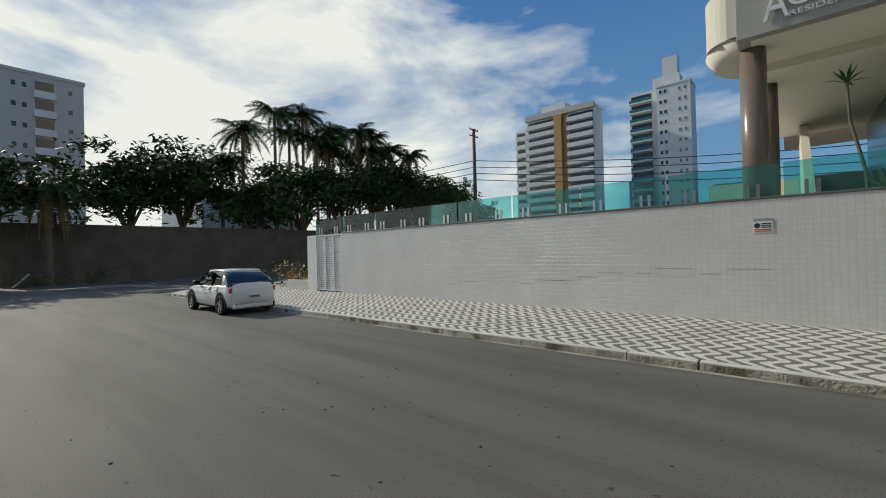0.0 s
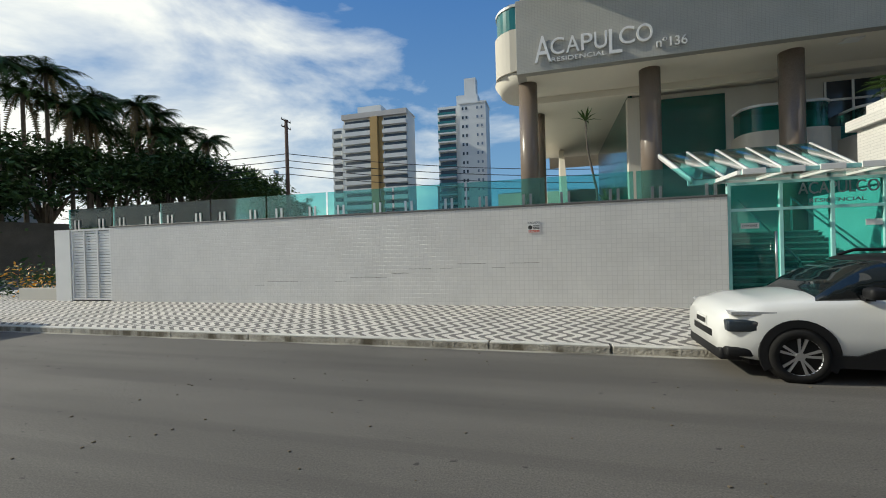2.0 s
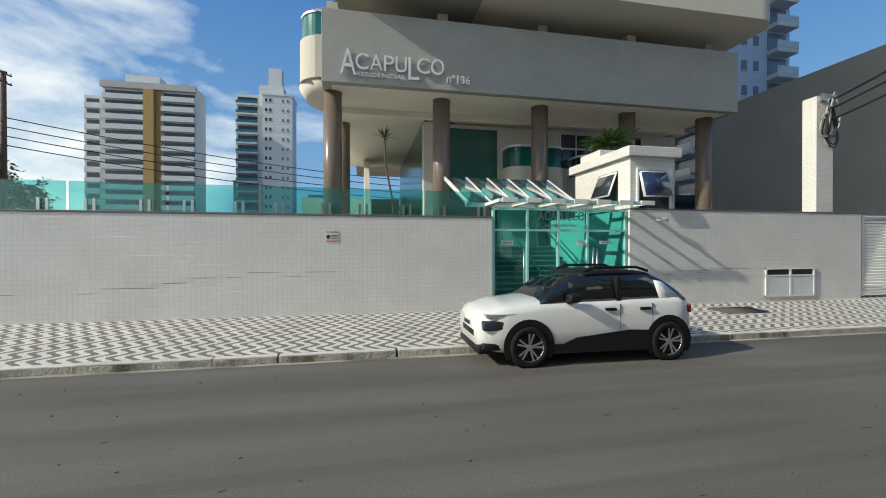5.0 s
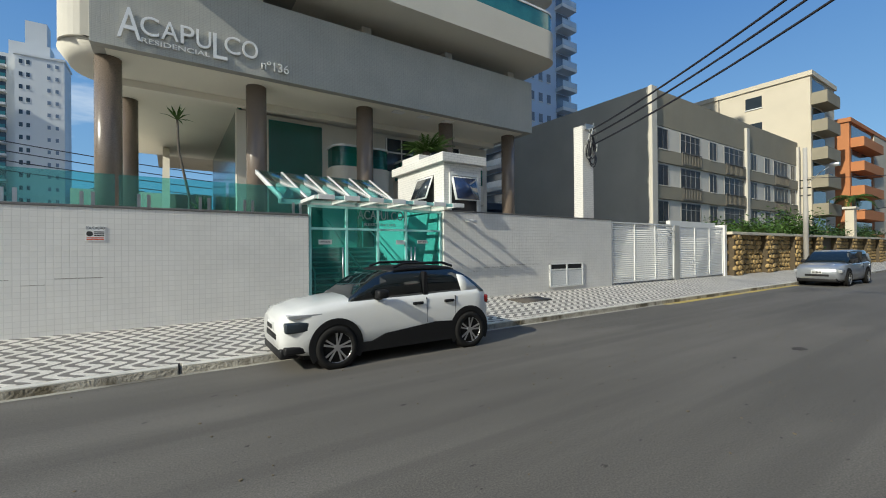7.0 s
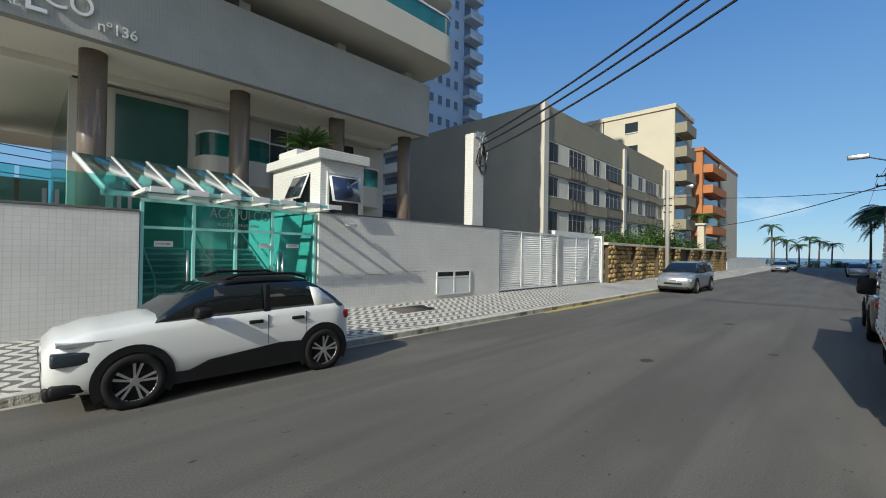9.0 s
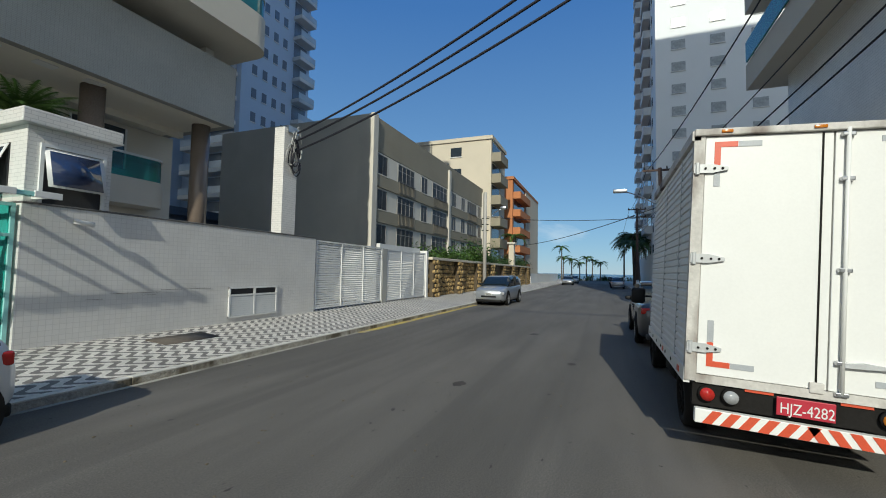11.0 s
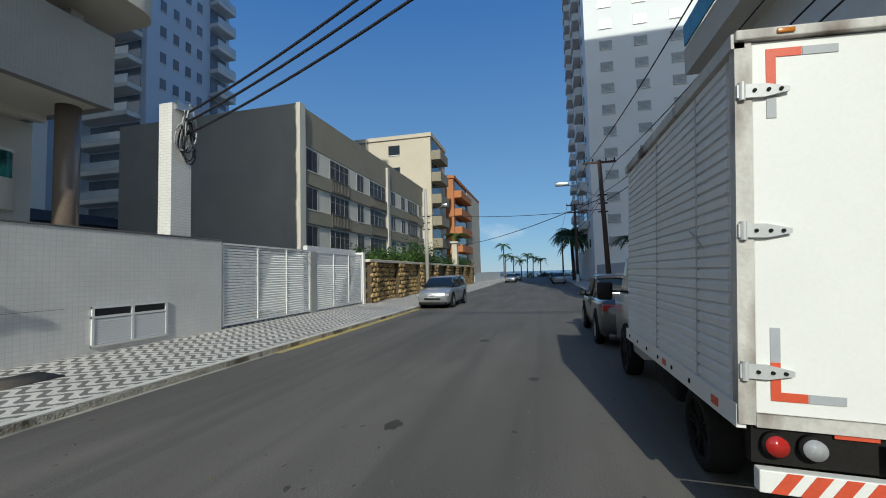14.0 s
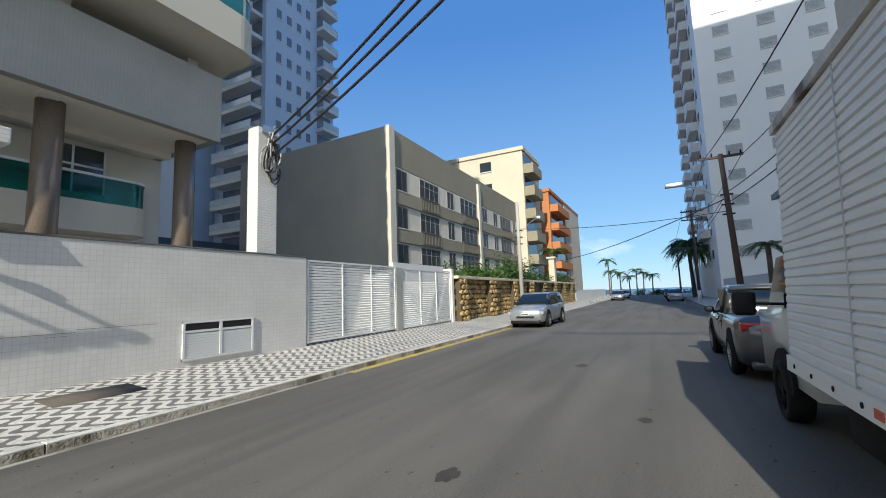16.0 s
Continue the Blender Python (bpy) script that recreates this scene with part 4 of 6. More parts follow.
for x0, x1, y0, y1, h in ((-41, -36, 150, 160, 24), (-14, -4, 128, 142, 17), (-10, 2, 112, 124, 12), (-100, -84, 100, 114, 22)):
    block("distant_house", x0, x1, y0, y1, h, DARK_BLUE if h > 16 else TOWER_WHITE, "small distant building beyond the terrace", 4, [("s", x0 + 1, x1 - 1, 3, 1.2, 1.2, WINDOW)], 1, group="distant buildings")

# ---- right side of the street ----
WINDOW_BRIGHT = mat("blind_covered_window", (0.42, 0.45, 0.46), 0.3, 0.5, 0.25, 3, 0, spec=0.6)
SEA_WHITE = mat("bright_white_render", (0.82, 0.84, 0.84), 0.75, 0.04, 0.25, 30, 0.1)
rt = block("white_sea_tower", 64, 100, -30, -6, 66, SEA_WHITE, "tall white apartment tower with street-side balconies", 21, [("w", -24, -6.5, 4, 1.6, 1.2, WINDOW_BRIGHT), ("n", 66, 99, 8, 1.2, 1.2, WINDOW)], 4)
slabs(rt, "n", -6, 70, 75, 1.0, 1, 20, 8, 66, 1.0, TOWER_WHITE)
slabs(rt, "n", -6, 86, 91, 1.0, 1, 20, 8, 66, 1.0, TOWER_WHITE)
rb = thing("tiled_building", 12, -9, 0, "grey-white tiled apartment building with strip windows", "building")
part("wall", box(-6, 22.5, -20, -6.0, 4.6, 9.3), TILE_WHITE, rb)
part("lower_wall", box(-6, 22.5, -20, -8.6, -0.05, 4.59), BEIGE, rb)
part("garden_wall", box(-6, 22.5, -6.45, -6.2, -0.05, 2.0), TILE_WHITE, rb)
part("planter", box(-6, 22.5, -7.4, -6.1, 2.3, 3.1), BEIGE, rb)
for xa, xb in ((12.9, 16.2), (19.0, 20.8), (5, 9)):
    w = part("window", box(xa, xb, -6.04, -5.97, 5.55, 6.15), WINDOW_PALE, rb)
    for j in range(4):
        xm = xa + (xb - xa) * j / 3
        part("window_frame", box(xm - 0.03, xm + 0.03, -6.07, -5.95, 5.5, 6.2), WHITE_METAL, w)
part("window", box(9.5, 13.8, -6.19, -6.15, 0.9, 1.35), WINDOW_PALE, rb)
for k in range(2):
    part("balcony", round_slab(14, 23.5, -7.2, -5.0, 9.3 + 3.1 * k, 10.3 + 3.1 * k, 0.8), CREAM, rb)
    part("glass_rail", box(14.5, 23.2, -4.98, -4.92, 10.31 + 3.1 * k, 11.1 + 3.1 * k), GREEN_GLASS_SOLID, rb)
# Mostly out of view; extent set to shade the sea tower and far road.
part("shadow_casting_upper_wall", box(8, 22, -40, -7.21, 9.31, 58), TILE_WHITE, rb)
hs = thing("small_house", 28, -8, 0, "pale house with a curved canopy over its gate", "house")
part("wall", box(24, 36, -14, -6.3, -0.05, 6.5), TOWER_WHITE, hs)
part("roof", prism([(-15, 7.6), (-5.6, 6.4), (-5.6, 6.7), (-15, 8.0)], "x", 23.6, 36.4), SLATE, hs)
part("window", box(26, 29, -6.34, -6.26, 3.6, 5.0), WINDOW, hs)
part("window", box(31, 34, -6.34, -6.26, 3.6, 5.0), WINDOW, hs)
part("garage_door", box(25, 30, -6.33, -6.25, 0.1, 2.6), WINDOW, hs)
part("fence_wall", box(36.5, 63, -6.4, -6.1, -0.05, 2.4), TOWER_WHITE, hs)


# ---- cars ----
def loft(sections, closed_ends=True):
    bm = bmesh.new()
    rings = [[bm.verts.new(p) for p in s] for s in sections]
    k = len(rings[0])
    for a, b in zip(rings, rings[1:]):
        for i in range(k):
            j = (i + 1) % k
            bm.faces.new((a[i], a[j], b[j], b[i]))
    if closed_ends:
        bm.faces.new(rings[0][::-1])
        bm.faces.new(rings[-1])
    bmesh.ops.recalc_face_normals(bm, faces=bm.faces[:])
    return smooth(bm)


def interp(tab, x):
    for (x0, *a), (x1, *b) in zip(tab, tab[1:]):
        if x <= x1:
            t = (x - x0) / (x1 - x0)
            t = t * t * (3 - 2 * t)
            return [p + (q - p) * t for p, q in zip(a, b)]
    return list(tab[-1][1:])


def wheel(t, x, y, r, w, side, hub):
    """Tyre, rim and spokes; side is the outward direction in y."""
    prof = [(0.69, 0.5), (0.9, 0.5), (0.985, 0.42), (1.0, 0.2), (1.0, -0.2), (0.985, -0.42), (0.9, -0.5), (0.69, -0.5)]
    secs = []
    for i in range(33):
        a = 2 * math.pi * i / 32
        secs.append([(x + r * q * math.cos(a), y + side * w * s, r + r * q * math.sin(a)) for q, s in prof])
    tyre = part("tyre", loft(secs, False), RUBBER, t)
    part("rim", smooth(rod((x, y - side * w * 0.2, r), (x, y + side * w * 0.28, r), r * 0.70, seg=28)), PLASTIC, tyre)
    bm = bmesh.new()
    n = 10
    for i in range(n):
        a = 2 * math.pi * (i - (0.42 if i % 2 else 0)) / n
        c, s = math.cos(a), math.sin(a)
        def at(u, v, d):
            return (x + r * (u * c - v * s), y + side * w * d, r + r * (u * s + v * c))
        q = [at(0.08, -0.035, 0.36), at(0.70, -0.055, 0.42), at(0.70, 0.045, 0.42), at(0.08, 0.035, 0.36)]
        q2 = [at(0.08, -0.035, 0.285), at(0.70, -0.055, 0.285), at(0.70, 0.045, 0.285), at(0.08, 0.035, 0.285)]
        A, B = [bm.verts.new(p) for p in q], [bm.verts.new(p) for p in q2]
        bm.faces.new(A)
        for k in range(4):
            bm.faces.new((A[k], A[(k + 1) % 4], B[(k + 1) % 4], B[k]))
    cyl(bm, (x, y + side * w * 0.29, r), (x, y + side * w * 0.45, r), r * 0.15, seg=14)
    bmesh.ops.recalc_face_normals(bm, faces=bm.faces[:])
    part("spokes", bm, hub, tyre, "two-tone alloy spokes")
    ring = bmesh.new()
    secs = []
    for i in range(29):
        a = 2 * math.pi * i / 28
        secs.append([(x + r * q * math.cos(a), y + side * w * s, r + r * q * math.sin(a)) for q, s in ((0.69, 0.3), (0.69, 0.47), (0.715, 0.47), (0.715, 0.3))])
    part("rim_ring", loft(secs, False), hub, tyre)


def car(name, label, m, L, W, H, base, r, paint, roofpaint, clad, top, glass, lift=0.0, group="", shift=0.0):
    """A parked car, front towards local -x. top: (x, hood or belt height); glass: wind-screen foot, roof front, roof rear, rear foot."""
    t = thing(name, 0, 0, 0, label, "car", group)
    hw = W / 2
    secs = []
    n = 36
    zl = 0.24 + lift
    for i in range(n + 1):
        u = i / n
        x = -L / 2 + L * u
        zt = interp(top, x)[0]
        e = min(1, (u / 0.10)) ** 0.5 if u < 0.5 else min(1, ((1 - u) / 0.08)) ** 0.5
        k = hw * (0.80 + 0.20 * e)
        lo = zl + 0.12 * (1 - e)
        mid = lo + (zt - lo) * 0.55
        pts = [(0.86, lo), (0.97, lo + 0.08), (1.0, mid - 0.1), (1.0, mid + 0.05), (0.985, zt - 0.12), (0.93, zt - 0.02), (0.80, zt + 0.02), (0.4, zt + 0.05)]
        secs.append([(x, -k * a, z) for a, z in pts] + [(x, k * a, z) for a, z in pts[::-1]])
    part("body", loft(secs), paint, t)
    g0, g1, g2, g3, hood, belt = glass
    gs = []
    m_ = 20
    for i in range(m_ + 1):
        x = g0 + (g3 - g0) * i / m_
        if x < g1:
            q = (x - g0) / (g1 - g0)
            z = hood + (H - 0.06 - hood) * (1 - (1 - q) ** 1.5)
        elif x < g2:
            q = (x - g1) / (g2 - g1)
            z = H - 0.06 + 0.03 * math.sin(q * math.pi)
        else:
            q = (x - g2) / (g3 - g2)
            z = H - 0.06 + (belt - H + 0.06) * q ** 1.6
        zb = min(z - 0.02, interp(top, x)[0] - 0.04)
        z = max(z, zb + 0.02)
        f = (z - zb) / max(0.1, H - belt)
        wt = hw * (0.93 - 0.17 * min(1, f))
        gs.append([(x, -hw * 0.93, zb), (x, -wt, z - 0.03 * f), (x, -wt * 0.85, z), (x, wt * 0.85, z), (x, wt, z - 0.03 * f), (x, hw * 0.93, zb)])
    cabin = part("cabin_glass", loft(gs), CAR_GLASS, t, "dark tinted windows")
    rs = []
    for i in range(13):
        x = g1 - 0.02 + (g2 + 0.1 - g1) * i / 12
        q = i / 12
        z = H - 0.052 + 0.035 * math.sin(q * math.pi) - (0.03 if i in (0, 12) else 0)
        wt = hw * 0.775
        rs.append([(x, -wt, z - 0.05), (x, -wt * 0.94, z + 0.012), (x, 0, z + 0.03), (x, wt * 0.94, z + 0.012), (x, wt, z - 0.05), (x, 0, z - 0.03)])
    part("roof", loft(rs), roofpaint, t)
    for s in (-1, 1):
        # door pillars and quarter panel
        xm = (g1 + g2) / 2
        part("pillar", prism([(xm - 0.04, belt - 0.03), (xm + 0.05, belt - 0.03), (xm + 0.03, H - 0.1), (xm - 0.02, H - 0.1)], "y", s * hw * 0.77, s * hw * 0.935), PLASTIC, cabin)
        part("quarter_panel", loft([[(g2 + 0.16, s * hw * 0.94, belt - 0.03), (g2 + 0.10, s * hw * 0.82, H - 0.17), (g2 + 0.10, s * hw * 0.7, H - 0.17), (g2 + 0.16, s * hw * 0.7, belt - 0.03)],
                                    [(g3 - 0.05, s * hw * 0.94, belt - 0.03), (g2 + 0.24, s * hw * 0.84, H - 0.20), (g2 + 0.24, s * hw * 0.7, H - 0.20), (g3 - 0.05, s * hw * 0.7, belt - 0.03)]]), paint, t)
        for x in (-base / 2, base / 2):
            x += shift
            wheel(t, x, s * (hw - 0.065), r, 0.21, s, ALLOY)
            # Black disc over the body stands in for the shaded hollow behind the tyre.
            part("wheel_well_shade_disc", smooth(rod((x, s * (hw - 0.05), r + 0.02), (x, s * (hw + 0.006), r + 0.02), r + 0.04, seg=32)), CHASSIS, t)
            arch = [(x + (r + 0.10) * math.cos(radians(a)), r + 0.02 + (r + 0.10) * math.sin(radians(a))) for a in range(-30, 211, 12)]
            arch += [(x + (r + 0.005) * math.cos(radians(a)), r + 0.02 + (r + 0.005) * math.sin(radians(a))) for a in range(210, -31, -12)]
            # On cars without cladding the black ring stands in for the shaded gap.
            part("wheel_arch", prism(arch, "y", s * (hw - 0.02), s * (hw + 0.012)), PLASTIC if clad else CHASSIS, t)
        if clad:
            part("sill_cladding", prism([(a + shift, b) for a, b in [(-base / 2 + 0.35, zl - 0.03), (base / 2 - 0.35, zl - 0.03), (base / 2 - 0.35, zl + 0.30), (base / 2 - 0.75, zl + 0.32), (-0.45, zl + 0.22), (-base / 2 + 0.6, zl + 0.12), (-base / 2 + 0.35, zl + 0.12)]], "y", s * (hw - 0.05), s * (hw + 0.014)), PLASTIC, t)
            part("roof_rail", sweep([(g1 + 0.1, s * hw * 0.66, H - 0.02), (g1 + 0.3, s * hw * 0.66, H + 0.05), (g2 - 0.15, s * hw * 0.66, H + 0.05), (g2 + 0.08, s * hw * 0.66, H - 0.02)], 0.025), PLASTIC, t)
        # door seams and handles
        for x in (xm, g2 - 0.02):
            part("door_seam", box(x, x + 0.006, s * (hw - 0.03), s * (hw + 0.0015), zl + 0.33, belt - 0.06), CHASSIS, t)
        for x in (xm - 0.28, g2 - 0.26):
            part("door_handle", smooth(box(x, x + 0.2, s * (hw - 0.02), s * (hw + 0.03), belt - 0.17, belt - 0.12, 0.012)), PLASTIC if clad else paint, t)
        mir = part("mirror", smooth(box(g0 + 0.42, g0 + 0.62, s * (hw + 0.0), s * (hw + 0.19), belt + 0.0, belt + 0.14, 0.04)), PLASTIC, t)
        part("mirror_arm", box(g0 + 0.46, g0 + 0.56, s * (hw - 0.12), s * (hw + 0.02), belt - 0.03, belt + 0.03), PLASTIC, mir)
        hz = interp(top, -L / 2 + 0.25)[0]
        part("headlight", smooth(box(-L / 2 + 0.055, -L / 2 + 0.42, s * hw * 0.56, s * hw * 0.99, hz - 0.30, hz - 0.14, 0.03)), LAMP_GLASS if not clad else WINDOW, t)
        if clad:
            part("day_light_strip", box(-L / 2 + 0.10, -L / 2 + 0.6, s * hw * 0.55, s * hw * 0.985, hz - 0.075, hz - 0.035), LAMP_GLASS, t)
            part("fog_lamp", smooth(box(-L / 2 + 0.05, -L / 2 + 0.36, s * hw * 0.60, s * hw * 0.955, zl + 0.05, zl + 0.17, 0.03)), PLASTIC, t)
        tz = interp(top, L / 2 - 0.1)[0]
        part("tail_light", smooth(box(L / 2 - 0.30, L / 2 - 0.05, s * hw * 0.56, s * hw * 0.93, tz - 0.24, tz - 0.08, 0.03)), RED_LENS, t)
    part("grille", smooth(box(-L / 2 - 0.004, -L / 2 + 0.1, -hw * 0.5, hw * 0.5, zl + 0.22, zl + 0.34, 0.02)), PLASTIC, t)
    part("bumper", smooth(box(-L / 2 + 0.0, -L / 2 + 0.3, -hw * 0.8, hw * 0.8, zl - 0.03, zl + 0.14, 0.04)), PLASTIC, t)
    part("rear_bumper", smooth(box(L / 2 - 0.3, L / 2 + 0.0, -hw * 0.8, hw * 0.8, zl - 0.02, zl + 0.14, 0.04)), PLASTIC if clad else paint, t)
    for x, s in ((-L / 2 - 0.012, -1), (L / 2 + 0.002, 1)):
        pl = part("number_plate", box(x, x + 0.014, -0.2, 0.2, zl + 0.36 - (0.0 if s < 0 else 0.06), zl + 0.49 - (0.0 if s < 0 else 0.06)), PAPER, t)
        for k in range(7):
            part("plate_mark", box(x + s * 0.016 - (0.002 if s < 0 else -0.002), x + s * 0.016 + 0.006, -0.17 + k * 0.05, -0.135 + k * 0.05, zl + 0.385 - (0.0 if s < 0 else 0.06), zl + 0.455 - (0.0 if s < 0 else 0.06)), INK, pl)
    part("underbody", box(-L / 2 + 0.35, L / 2 - 0.35, -hw * 0.8, hw * 0.8, 0.17, zl + 0.1), CHASSIS, t)
    t.matrix_basis = m
    return t


SUV_TOP = [(-1.98, 0.76), (-1.88, 0.88), (-1.5, 0.98), (-0.85, 1.04), (-0.1, 1.06), (1.2, 1.09), (1.7, 1.10), (1.9, 1.04), (1.98, 0.86)]
car("parked_crossover", "white crossover with black roof and cladding, parked at the kerb", pose(4.82, 6.97, 0.0, 0, 0, -0.6), 3.96, 1.58, 1.56, 2.57, 0.335, CAR_WHITE, PLASTIC, True, SUV_TOP, (-0.95, -0.15, 1.12, 1.80, 1.02, 1.06), shift=0.13)
HATCH_TOP = [(-1.95, 0.62), (-1.85, 0.75), (-1.4, 0.86), (-0.8, 0.93), (0, 0.93), (1.2, 0.97), (1.7, 0.98), (1.88, 0.96), (1.95, 0.86)]
car("parked_hatchback", "white hatchback parked at the kerb, seen from behind", pose(-14.85, 6.55, 0.0, 0, 0, -1), 3.95, 1.62, 1.47, 2.6, 0.31, CAR_WHITE, CAR_WHITE, False, HATCH_TOP, (-1.05, -0.2, 1.12, 1.88, 0.92, 0.95), -0.02)
WAGON_TOP = [(-2.4, 0.75), (-2.3, 0.92), (-1.6, 1.04), (-1.0, 1.08), (0, 1.08), (1.9, 1.12), (2.4, 0.98)]
car("parked_wagon", "silver seven-seat wagon parked by the stone wall", pose(29.4, 6.33, 0.0, 0, 0, -1.5), 4.85, 1.8, 1.7, 2.9, 0.37, CAR_SILVER, CAR_SILVER, False, WAGON_TOP, (-1.25, -0.45, 2.0, 2.36, 1.06, 1.08))
PICK_TOP = [(-2.5, 0.8), (-2.4, 0.95), (-1.7, 1.06), (-1.1, 1.1), (0.5, 1.1), (1.0, 1.12), (2.45, 1.12), (2.5, 0.9)]
car("parked_pickup", "dark grey pickup parked in front of the box truck", pose(18.7, -1.45, 0.0, 0, 0, 180), 5.0, 1.75, 1.72, 3.0, 0.38, CAR_GREY, CAR_GREY, False, PICK_TOP, (-1.2, -0.5, 0.45, 0.75, 1.08, 1.08))
for x, y, rz, p, lb in ((76, 6.0, 0, CAR_SILVER, "small silver car parked far down the street"), (88, 5.9, 0, CAR_WHITE, "white car parked far down the street"), (78, -1.3, 180, CAR_GREY, "dark car parked far down the street"), (66, -1.3, 180, CAR_SILVER, "silver car parked far down the street"), (92, -1.3, 180, CAR_WHITE, "pale car parked near the sea")):
    car("parked_car", lb, pose(x, y, 0, 0, 0, rz), 4.3, 1.65, 1.5, 2.6, 0.31, p, p, False, [(-2.2, 0.65), (-2.0, 0.8), (-1.0, 0.95), (1.3, 0.98), (2.0, 0.95), (2.2, 0.8)], (-1.1, -0.3, 1.0, 1.8, 0.94, 0.96), group="cars far down the street")


# ---- box truck ----
def truck():
    X0, X1, Y0, Y1, Z0, Z1 = 9.08, 12.75, -2.62, -0.57, 0.90, 3.42
    t = thing("box_truck", 11, -1.6, 0, "white box truck with ribbed sides and closed rear doors", "truck")
    body = part("cargo_box", box(X0 + 0.08, X1, Y0 + 0.03, Y1 - 0.03, Z0, Z1 - 0.03), TRUCK_ALU, t)
    me = mesh_of("rib", prism([(-0.0, -0.043), (0.020, -0.034), (0.020, 0.018), (0.0, 0.043)], "x", X0 + 0.16, X1 - 0.05), TRUCK_ALU)
    n = 27
    for i in range(n):
        z = Z0 + 0.14 + i * (Z1 - Z0 - 0.28) / (n - 1)
        share("rib", me, body, pose(0, Y1 - 0.031, z))
    part("top_rail", box(X0, X1 + 0.03, Y1 - 0.06, Y1 + 0.02, Z1 - 0.1, Z1), RUST, body)
    part("top_rail", box(X0, X1 + 0.03, Y0 - 0.02, Y0 + 0.06, Z1 - 0.1, Z1), RUST, body)
    part("bottom_rail", box(X0 + 0.02, X1, Y1 - 0.05, Y1 + 0.005, Z0 - 0.07, Z0 + 0.08), TRUCK_WHITE, body)
    for i in range(7):
        part("rivet", smooth(rod((X0 + 0.4 + i * 0.5, Y1 + 0.004, Z0 + 0.0), (X0 + 0.4 + i * 0.5, Y1 + 0.012, Z0 + 0.0), 0.022, seg=8)), CHASSIS, body)
    for k in range(6):
        xs, zs = X0 + 0.60 + k * 0.035, 2.02 + k * 0.02
        part("scuff_mark", prism([(xs, zs), (xs + 0.11 + 0.02 * (k % 3), zs + 0.07), (xs + 0.12 + 0.02 * (k % 3), zs + 0.06), (xs + 0.015, zs - 0.012)], "y", Y1 - 0.0095, Y1 - 0.007), TAPE_GREY, body)
    for x in (X0 + 0.75, X0 + 2.0):
        part("panel_seam", box(x, x + 0.02, Y1 - 0.029, Y1 - 0.006, Z0 + 0.08, Z1 - 0.1), GALV, body)
    part("side_marker", box(X0 + 0.3, X0 + 0.42, Y1 + 0.006, Y1 + 0.012, Z0 - 0.03, Z0 + 0.03), RED, body)
    part("side_marker", box(X0 + 1.6, X0 + 1.72, Y1 + 0.006, Y1 + 0.012, Z0 - 0.03, Z0 + 0.03), RED, body)
    # rear frame
    fr = part("rear_frame", box(X0 + 0.0, X0 + 0.079, Y1 - 0.1, Y1, Z0 - 0.04, Z1 - 0.06), RUST, t, "worn white rear frame with rust")
    part("frame_post", box(X0 + 0.0, X0 + 0.079, Y0, Y0 + 0.08, Z0 - 0.04, Z1 - 0.06), RUST, fr)
    part("frame_rail", box(X0 - 0.03, X0 + 0.079, Y0, Y1, Z1 - 0.059, Z1 + 0.012, 0.01), RUST, fr)
    part("frame_rail", box(X0 - 0.004, X0 + 0.079, Y0 + 0.08, Y1 - 0.1, Z0 - 0.05, Z0 + 0.03), RUST, fr)
    ym = -1.72
    for a, b in ((Y1 - 0.105, ym + 0.006), (ym - 0.006, Y0 + 0.085)):
        d = part("rear_door", box(X0 + 0.012, X0 + 0.07, b, a, Z0 + 0.035, Z1 - 0.065, 0.006), TRUCK_WHITE, t, "scuffed white rear door")
        out = 1 if a > -1 else -1
        ys = a if out > 0 else b
        for z in (Z0 + 0.30, Z0 + 1.20, Z0 + 2.12):
            h = part("hinge", prism([(ys + out * 0.1, z - 0.045), (ys - out * 0.06, z - 0.045), (ys - out * 0.2, z - 0.015), (ys - out * 0.2, z + 0.015), (ys - out * 0.06, z + 0.045), (ys + out * 0.1, z + 0.045)], "x", X0 - 0.02, X0 + 0.011), GALV, d, "galvanised strap hinge")
            for k in (0.0, 0.08, 0.15):
                part("bolt", rod((X0 - 0.03, ys - out * k, z), (X0 - 0.02, ys - out * k, z), 0.012, seg=8), CHASSIS, h)
            part("hinge_pin", rod((X0 - 0.012, ys + out * 0.07, z - 0.06), (X0 - 0.012, ys + out * 0.07, z + 0.06), 0.022, seg=10), GALV, h)
        for z0, s in ((Z0 + 0.12, 1), (Z1 - 0.12, -1)):
            w = 0.055
            ye = ys - out * 0.08
            lo, hi = sorted((z0, z0 + s * 0.24))
            part("tape", box(X0 + 0.006, X0 + 0.0115, *sorted((ye, ye - out * w)), lo, hi), RED, d)
            lo2, hi2 = sorted((z0 + s * 0.245, z0 + s * 0.46))
            part("tape", box(X0 + 0.006, X0 + 0.0115, *sorted((ye, ye - out * w)), lo2, hi2), TAPE_GREY, d)
            part("tape", box(X0 + 0.006, X0 + 0.0115, *sorted((ye - out * w, ye - out * 0.2)), *sorted((z0, z0 + s * w))), RED, d)
            part("tape", box(X0 + 0.006, X0 + 0.0115, *sorted((ye - out * 0.205, ye - out * 0.4)), *sorted((z0, z0 + s * w))), TAPE_GREY, d)
    part("lock_bar", smooth(rod((X0 - 0.02, ym - 0.09, Z0 + 0.02), (X0 - 0.02, ym - 0.09, Z1 - 0.04), 0.018, seg=10)), TRUCK_WHITE, t, "vertical white locking bar")
    part("door_seam", box(X0 + 0.004, X0 + 0.0115, ym + 0.08, ym + 0.095, Z0 + 0.04, Z1 - 0.07), CHASSIS, t)
